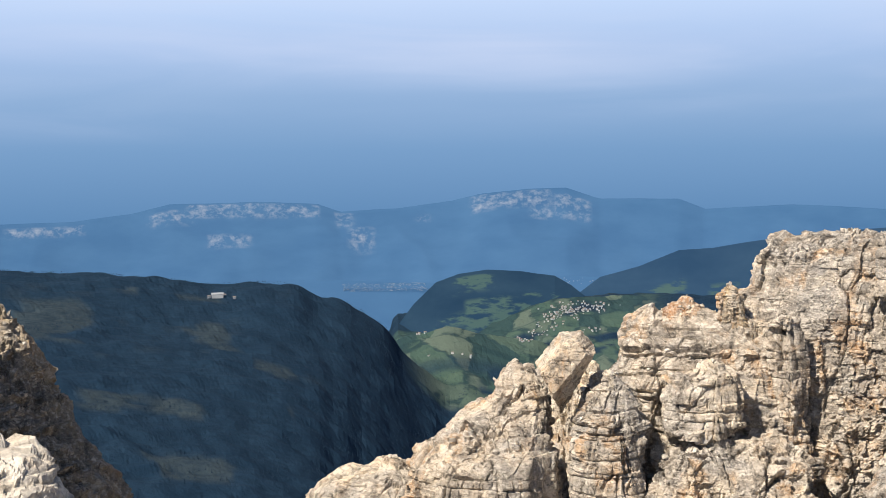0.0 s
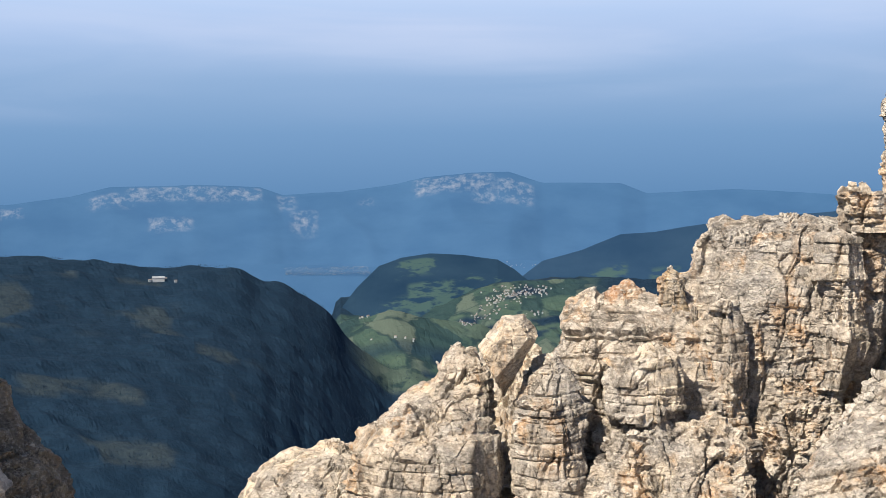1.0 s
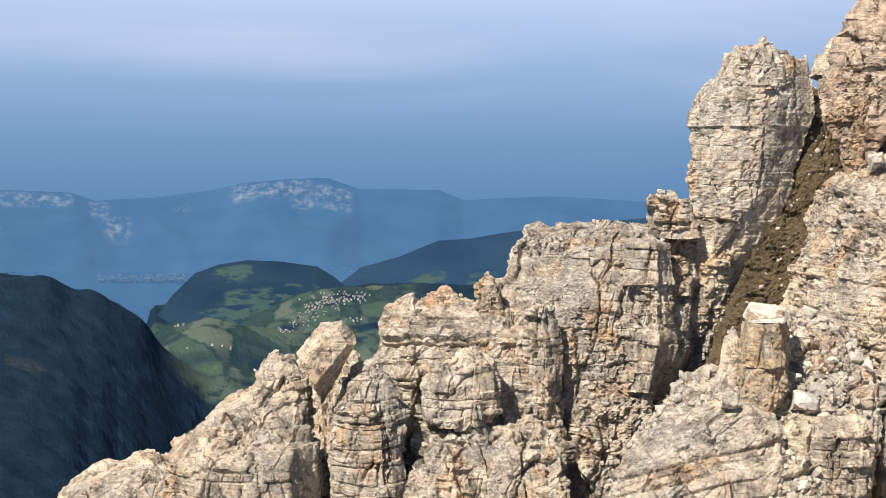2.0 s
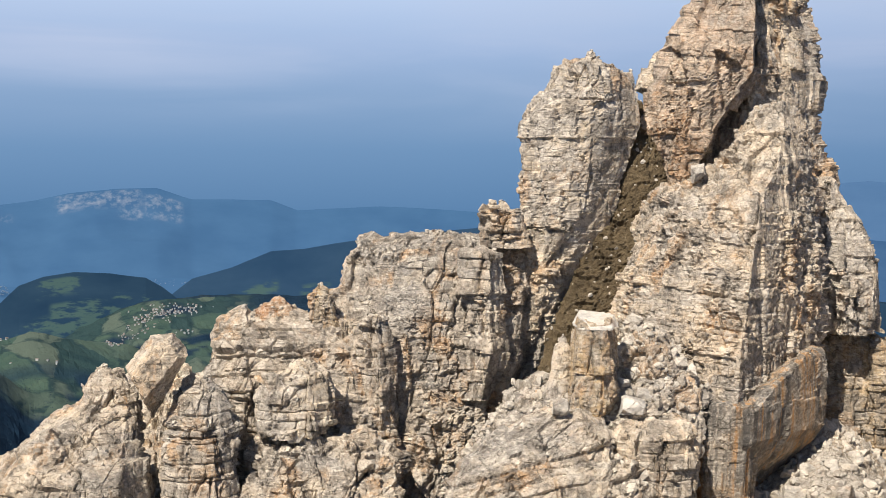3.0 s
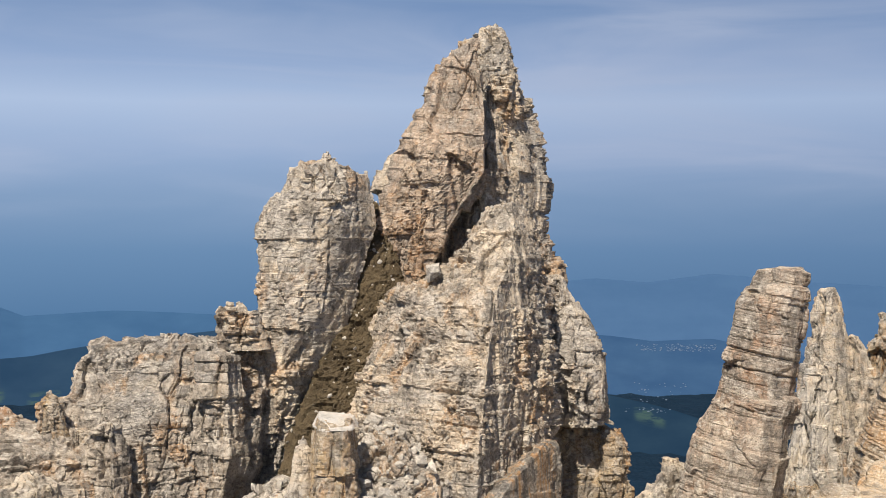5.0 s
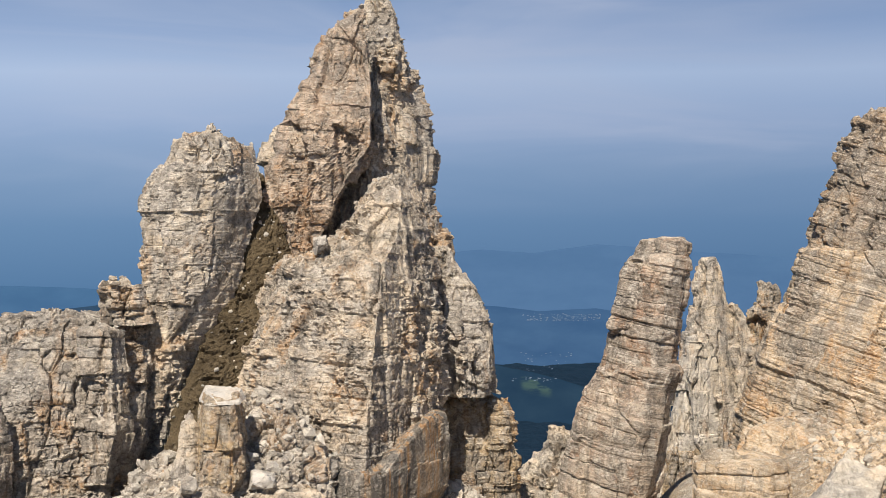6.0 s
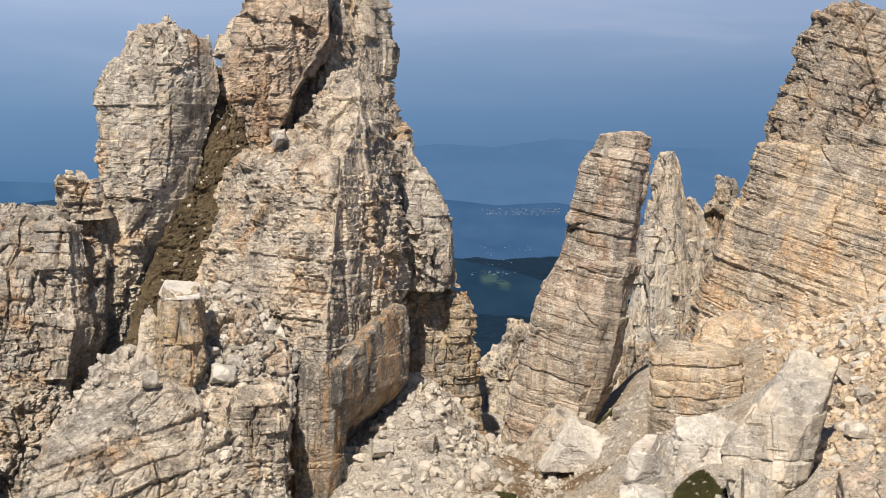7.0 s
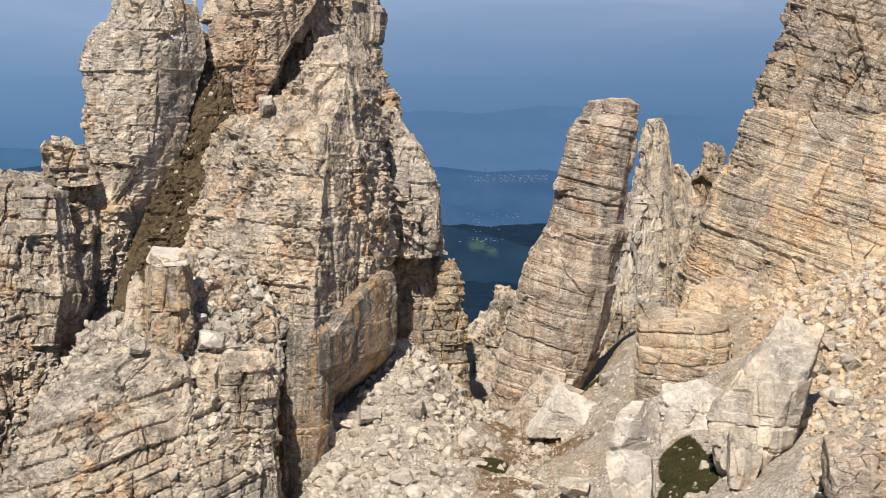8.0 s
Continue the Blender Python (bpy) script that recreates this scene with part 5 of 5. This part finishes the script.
def scatter(name, label, count, singles, span, sizes, mats, seed, keep=None, rare=3.4):
    """Loose stones on the ground between two azimuths and two distances: the largest as parts of their own, the rest joined."""
    rnd = random.Random(seed)
    spots = []
    while len(spots) < count:
        az, d = rnd.uniform(span[0], span[1]), rnd.uniform(span[2], span[3])
        if keep is None or keep(az, d):
            spots.append((sizes[0] * (sizes[1] / sizes[0]) ** (rnd.random() ** rare), az, d))
    spots.sort(reverse=True)
    az, d = np.array([x[1] for x in spots]), np.array([x[2] for x in spots])
    z = ground_z(az, d)
    p = np.stack([d * np.sin(np.radians(az)), d * np.cos(np.radians(az)), z], 1)
    p[:, 2] += 0.30 * lump(p, 2.2, 5, 3) + 0.5 * lump(p, 7.0, 6, 2)
    centre = Vector(p.mean(0))
    turns = [Euler((rnd.uniform(-0.5, 0.5), rnd.uniform(-0.5, 0.5), rnd.uniform(0, 6.3))).to_matrix() for _ in spots]
    flats = [(rnd.uniform(0.75, 1.25), rnd.uniform(0.7, 1.0), rnd.uniform(0.6, 0.95)) for _ in spots]
    vs, fs, base = [], [], 0
    for k in range(singles, count):
        v, f = CHIPS[k % 14]
        r = spots[k][0] / 2
        vs.append((v * flats[k]) @ np.array(turns[k]).T * r + p[k] + (0, 0, 0.22 * r) - np.array(centre))
        fs.append(f + base)
        base += len(v)
    me = mesh_from(name, np.concatenate(vs), np.concatenate(fs), mats[0])
    ob = new(name, me)
    ob.location = centre
    tagged(ob, label, "scree", kind="stuff")
    shared = []
    for k in range(14):
        v, f = STONES[k]
        shared.append(mesh_from("stone", v, f, mats[k % len(mats)]))
    for k in range(singles):
        st = new("stone", shared[k % 14])
        st.parent = ob
        r = spots[k][0] / 2
        st.matrix_local = Matrix.Translation(Vector(p[k]) + Vector((0, 0, 0.2 * r)) - centre) @ turns[k].to_4x4() @ Matrix.Diagonal((flats[k][0] * r, flats[k][1] * r, flats[k][2] * r, 1))


def ledge_rubble():
    """Broken stones lying on the ledges and tops of the rocks, as one mass."""
    rnd = np.random.RandomState(12)
    vs, fs, base = [], [], 0
    for me, origin in LEDGES:
        n = len(me.vertices)
        co, nr = np.empty(3 * n), np.empty(3 * n)
        me.vertices.foreach_get("co", co)
        me.vertices.foreach_get("normal", nr)
        co, nr = co.reshape(-1, 3) + origin, nr.reshape(-1, 3)
        d = np.hypot(co[:, 0], co[:, 1])
        loose = me.name.startswith(("rubble_apron", "pillar_back"))
        top = np.where((nr[:, 2] > (0.42 if loose else 0.72)) & (d < 128) & (d > 70) & (co[:, 2] > (3.0 if loose else -99.0)))[0]
        for k in rnd.choice(top, len(top) // (10 if loose else 55), replace=False) if len(top) > 40 else ():
            v, f = CHIPS[rnd.randint(14)]
            r = (0.12 if loose else 0.07) * (5.0 ** (rnd.uniform() ** 2.2))
            m = np.array(Euler(rnd.uniform(0, 6.28, 3)).to_matrix())
            vs.append((v * rnd.uniform(0.6, 1.2, 3)) @ m.T * r + co[k] + (0, 0, 0.3 * r))
            fs.append(f + base)
            base += len(v)
    me = mesh_from("ledge_rubble", np.concatenate(vs), np.concatenate(fs), M_STONE)
    tagged(new("ledge_rubble", me), "loose broken limestone on the ledges", "rubble", kind="stuff")


M_STONE = limestone("scree_stone", grey=(0.50, 0.46, 0.40), cream=(0.55, 0.48, 0.38), warm=0.3, stain=0.2, pale=0.8, speck=0.5, vary=0.5)
M_SAND = limestone("talus_stone", grey=(0.62, 0.49, 0.345), cream=(0.70, 0.525, 0.34), warm=0.9, stain=0.0, pale=0.4, speck=0.4, vary=0.35)
ledge_rubble()
scatter("scree", "pale grey limestone scree in the saddle", 24000, 150, (28.8, 39.8, 86, 132), (0.12, 1.4), (M_STONE, M_PALE), 71, lambda az, d: math.hypot((az - 37.9) / 1.7, (d - 99) / 15) > 1 or az * 977 % 1 < 0.2, 8.0)
scatter("talus", "cream limestone talus blocks under the broad tower", 13000, 260, (48.3, 58.0, 66, 132), (0.12, 1.15), (M_SAND, M_STONE), 72, lambda az, d: not (44.2 < az < 50.6 and d < 86), 3.6)
scatter("gravel", "fine grey gravel along the worn path", 9000, 0, (38.5, 48.5, 72, 130), (0.12, 0.55), (M_STONE, M_SAND), 73)


def house_mesh(name, wide, deep, high, wall, roof):
    """A small gabled house: walls and a roof of two materials."""
    bm = bmesh.new()
    w2, d2 = wide / 2, deep / 2
    low = [bm.verts.new((x, y, -1.5)) for x, y in ((-w2, -d2), (w2, -d2), (w2, d2), (-w2, d2))]
    top = [bm.verts.new((v.co.x, v.co.y, high)) for v in low]
    for i in range(4):
        bm.faces.new((low[i], low[(i + 1) % 4], top[(i + 1) % 4], top[i]))
    o = 0.4
    eave = [bm.verts.new((x, y, high - 0.1)) for x, y in ((-w2 - o, -d2 - o), (w2 + o, -d2 - o), (w2 + o, d2 + o), (-w2 - o, d2 + o))]
    r1, r2 = bm.verts.new((-w2 - o, 0, high + deep * 0.35)), bm.verts.new((w2 + o, 0, high + deep * 0.35))
    roofs = [bm.faces.new(f) for f in ((eave[0], eave[1], r2, r1), (eave[2], eave[3], r1, r2), (eave[3], eave[0], r1), (eave[1], eave[2], r2))]
    for f in roofs:
        f.material_index = 1
    me = bpy.data.meshes.new(name)
    bm.to_mesh(me)
    bm.free()
    me.materials.append(wall)
    me.materials.append(roof)
    return me


def plain(name, colour, rough=0.8, vary=0.25):
    m, n = material(name)
    p = n.add("ShaderNodeNewGeometry", 0)
    c = n.mix(n.ramp(n.noise(p, 0.8, 4.0), (0.35, 0.0), (0.7, vary)), colour, tuple(x * 0.5 for x in colour))
    finish(n, c, rough)
    return m


M_PLASTER = plain("white_plaster", (0.42, 0.44, 0.45))
M_TILE = plain("brown_roof", (0.24, 0.20, 0.18))
M_SLATE = plain("grey_roof", (0.30, 0.32, 0.34))


def village():
    rnd = random.Random(5)
    kinds = [house_mesh("house", 2.6, 2.1, 1.4, M_PLASTER, M_TILE), house_mesh("house", 3.6, 2.6, 1.7, M_PLASTER, M_TILE), house_mesh("house", 2.2, 1.9, 1.3, M_PLASTER, M_SLATE)]
    spots = []
    for ca, cd, wa, wd, count in ((5.3, 2760, 1.2, 80, 130), (4.2, 2640, 1.0, 60, 34), (6.6, 2790, 0.5, 40, 18), (6.2, 2560, 0.6, 30, 12), (3.4, 2290, 0.5, 14, 9), (-1.2, 2300, 0.5, 12, 5), (-2.4, 2160, 0.3, 20, 5), (0.4, 2180, 2.0, 60, 5)):
        spots += [(rnd.gauss(ca, wa * 0.5), rnd.gauss(cd, wd * 0.5)) for _ in range(count)]
    for k, (az, d) in enumerate(spots):
        ob = new("house", kinds[rnd.randrange(3)])
        ob.matrix_world = Matrix.Translation(place(az, d, 0.6)) @ pose(0, 0, 0, 0, 0, rnd.uniform(0, 180))
        tagged(ob, "small white house with a pitched roof in the valley village", "house", group="village houses")
    hotel = new("hotel", house_mesh("hotel", 16, 6, 4.2, M_PLASTER, M_SLATE))
    hotel.matrix_world = Matrix.Translation(place(-9.6, 1880, 1.5)) @ pose(0, 0, 0, 0, 0, 12)
    tagged(hotel, "long white hotel in a clearing on the forest hill", "hotel")
    for az, d in ((-9.95, 1876), (-9.3, 1890), (-8.9, 1872)):
        ob = new("house", kinds[1])
        ob.matrix_world = Matrix.Translation(place(az, d, 1.5)) @ pose(0, 0, 0, 0, 0, 20)
        tagged(ob, "white house beside the hill hotel", "house")


village()


def far_town(name, az, dist, slope, wide, tall, count, seed):
    """Specks of a far town on the valley floor, as one mass of small boxes."""
    rnd = np.random.RandomState(seed)
    a, r = az + wide * rnd.uniform(-1, 1, count), slope - 0.8 * tall + 1.3 * tall * rnd.uniform(-1, 0.6, count)
    c = np.stack([dist * np.sin(np.radians(a)), dist * np.cos(np.radians(a)), EYE + dist * r], 1)
    size = rnd.uniform(0.4, 1.4, (count, 1, 1)) * rnd.uniform(0.5, 1.5, (count, 1, 3))
    cube = np.array([(x, y, z) for z in (-0.5, 0.5) for y in (-0.5, 0.5) for x in (-0.5, 0.5)])
    v = c[:, None] + cube[None] * size * (2.2, 2.2, 0.9)
    f = np.array([(0, 2, 3, 1), (4, 5, 7, 6), (0, 1, 5, 4), (2, 6, 7, 3), (0, 4, 6, 2), (1, 3, 7, 5)])
    # Plaster dimmed to blue-grey: the haze is put into its colour.
    me = mesh_from(name, v.reshape(-1, 3), (f[None] + 8 * np.arange(count)[:, None, None]).reshape(-1, 4), plain("hazed_plaster", (0.20, 0.26, 0.34)))
    tagged(new(name, me), "pale specks of a far valley town in haze", "town", kind="stuff")


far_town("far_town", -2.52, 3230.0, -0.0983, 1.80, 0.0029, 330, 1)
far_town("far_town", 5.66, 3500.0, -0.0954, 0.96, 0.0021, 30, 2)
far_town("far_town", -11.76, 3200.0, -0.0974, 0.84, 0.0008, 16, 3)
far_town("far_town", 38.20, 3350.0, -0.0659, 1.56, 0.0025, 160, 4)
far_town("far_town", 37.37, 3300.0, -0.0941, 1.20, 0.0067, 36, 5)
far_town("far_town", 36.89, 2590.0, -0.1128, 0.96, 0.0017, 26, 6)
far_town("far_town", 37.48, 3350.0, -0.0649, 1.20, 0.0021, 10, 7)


def conifers():
    """Woods along the pastures and on the near slopes, as one mass of small tapered trees."""
    rnd = np.random.RandomState(8)
    n = 26000
    az, d = rnd.uniform(-22, 10, n), 1000 + 1500 * rnd.uniform(0, 1, n) ** 0.8
    p0 = np.stack([d * np.sin(np.radians(az)), d * np.cos(np.radians(az)), 0 * d], 1)
    ok = ((lump(p0, 130.0, 91, 3) < -0.38) & ((az < -2.2) | (d > 2400))) | (d < 2080)
    az, d = az[ok], d[ok]
    n = len(az)
    z = ground_z(az, d)
    h = rnd.uniform(0.9, 2.1, n)
    a = np.arange(5) * 2 * math.pi / 5
    ring = np.stack([np.cos(a), np.sin(a)], 1)
    vs = np.zeros((n, 11, 3))
    x, y = d * np.sin(np.radians(az)), d * np.cos(np.radians(az))
    for k, (r, t) in enumerate(((0.30, 0.0), (0.16, 0.55))):
        vs[:, k * 5:k * 5 + 5, 0] = x[:, None] + r * h[:, None] * ring[:, 0] * rnd.uniform(0.7, 1.3, (n, 5))
        vs[:, k * 5:k * 5 + 5, 1] = y[:, None] + r * h[:, None] * ring[:, 1] * rnd.uniform(0.7, 1.3, (n, 5))
        vs[:, k * 5:k * 5 + 5, 2] = (z + t * h)[:, None]
    vs[:, 10] = np.stack([x, y, z + h], 1)
    i = np.arange(5)
    j = (i + 1) % 5
    f = np.concatenate([np.stack([i, j, 5 + j], 1), np.stack([i, 5 + j, 5 + i], 1), np.stack([5 + i, 5 + j, np.full(5, 10)], 1)])
    fs = (f[None] + 11 * np.arange(n)[:, None, None]).reshape(-1, 3)
    # Trees take the woods' blue, with distance haze in the base colour.
    me = mesh_from("conifer_forest", vs.reshape(-1, 3), fs, plain("conifer_haze_blue", (0.011, 0.028, 0.052), 0.95, 0.6))
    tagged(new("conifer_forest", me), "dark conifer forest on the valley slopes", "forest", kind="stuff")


conifers()


def grass(name, az, dist, wa, wd, count, seed, label):
    """A patch of alpine turf: many small blades."""
    rnd = np.random.RandomState(seed)
    r, t = np.sqrt(rnd.uniform(0, 1, count)), rnd.uniform(0, 2 * math.pi, count)
    a, d = az + wa * r * np.cos(t), dist + wd * r * np.sin(t)
    x, y, z = d * np.sin(np.radians(a)), d * np.cos(np.radians(a)), ground_z(a, d)
    p = np.stack([x, y, z], 1)
    p[:, 2] += 0.30 * lump(p, 2.2, 5, 3) + 0.5 * lump(p, 7.0, 6, 2)
    h, b, lean = rnd.uniform(0.10, 0.28, count), rnd.uniform(0, 2 * math.pi, count), rnd.normal(0, 0.1, (count, 2))
    side = np.stack([np.cos(b), np.sin(b), 0 * b], 1) * 0.045
    vs = np.stack([p - side - (0, 0, 0.03), p + side - (0, 0, 0.03), p + np.concatenate([lean, h[:, None]], 1)], 1)
    me = mesh_from(name, vs.reshape(-1, 3) - p.mean(0), np.arange(3 * count).reshape(-1, 3), M_TURF)
    ob = new(name, me)
    ob.location = p.mean(0)
    tagged(ob, label, "grass", kind="stuff")
    rr, tt = np.meshgrid(np.linspace(0.02, 1.0, 14), np.linspace(0, 2 * math.pi, 41)[:-1])
    edge = 0.85 + 0.22 * np.sin(3 * tt + seed) + 0.14 * np.sin(7 * tt + 2 * seed) + 0.08 * np.sin(13 * tt)
    a, d = (az + wa * rr * edge * np.cos(tt)).ravel(), (dist + wd * rr * edge * np.sin(tt)).ravel()
    q = np.stack([d * np.sin(np.radians(a)), d * np.cos(np.radians(a)), ground_z(a, d)], 1)
    q[:, 2] += 0.30 * lump(q, 2.2, 5, 3) + 0.5 * lump(q, 7.0, 6, 2) + 0.10 + 0.06 * lump(q, 0.6, 9, 2) - 0.22 * (rr.ravel() > 0.97)
    sod = new("sod", mesh_from("sod", q - p.mean(0), grid_quads(40, 14, False), M_SOD))
    sod.parent = ob


M_SOD = plain("dark_sod", (0.050, 0.042, 0.022), 0.95, 0.8)
M_TURF = plain("alpine_turf", (0.080, 0.076, 0.030), 0.9, 0.8)
grass("grass", 45.6, 85.0, 0.95, 3.6, 22000, 1, "dark green moss and turf in a hollow between boulders")
grass("grass", 46.4, 82.0, 0.85, 3.0, 15000, 5, "brown-green turf among stones in a hollow")
grass("grass", 45.2, 80.3, 0.6, 2.0, 8000, 6, "brown-green turf among stones in a hollow")
grass("grass", 51.5, 72.0, 0.8, 2.0, 8000, 2, "green turf at the foot of talus boulders")
grass("grass", 37.4, 98.0, 0.7, 2.6, 5000, 3, "thin green turf on brown scree")
grass("grass", 41.9, 124.0, 0.5, 2.0, 3000, 4, "thin green turf under the leaning tower")
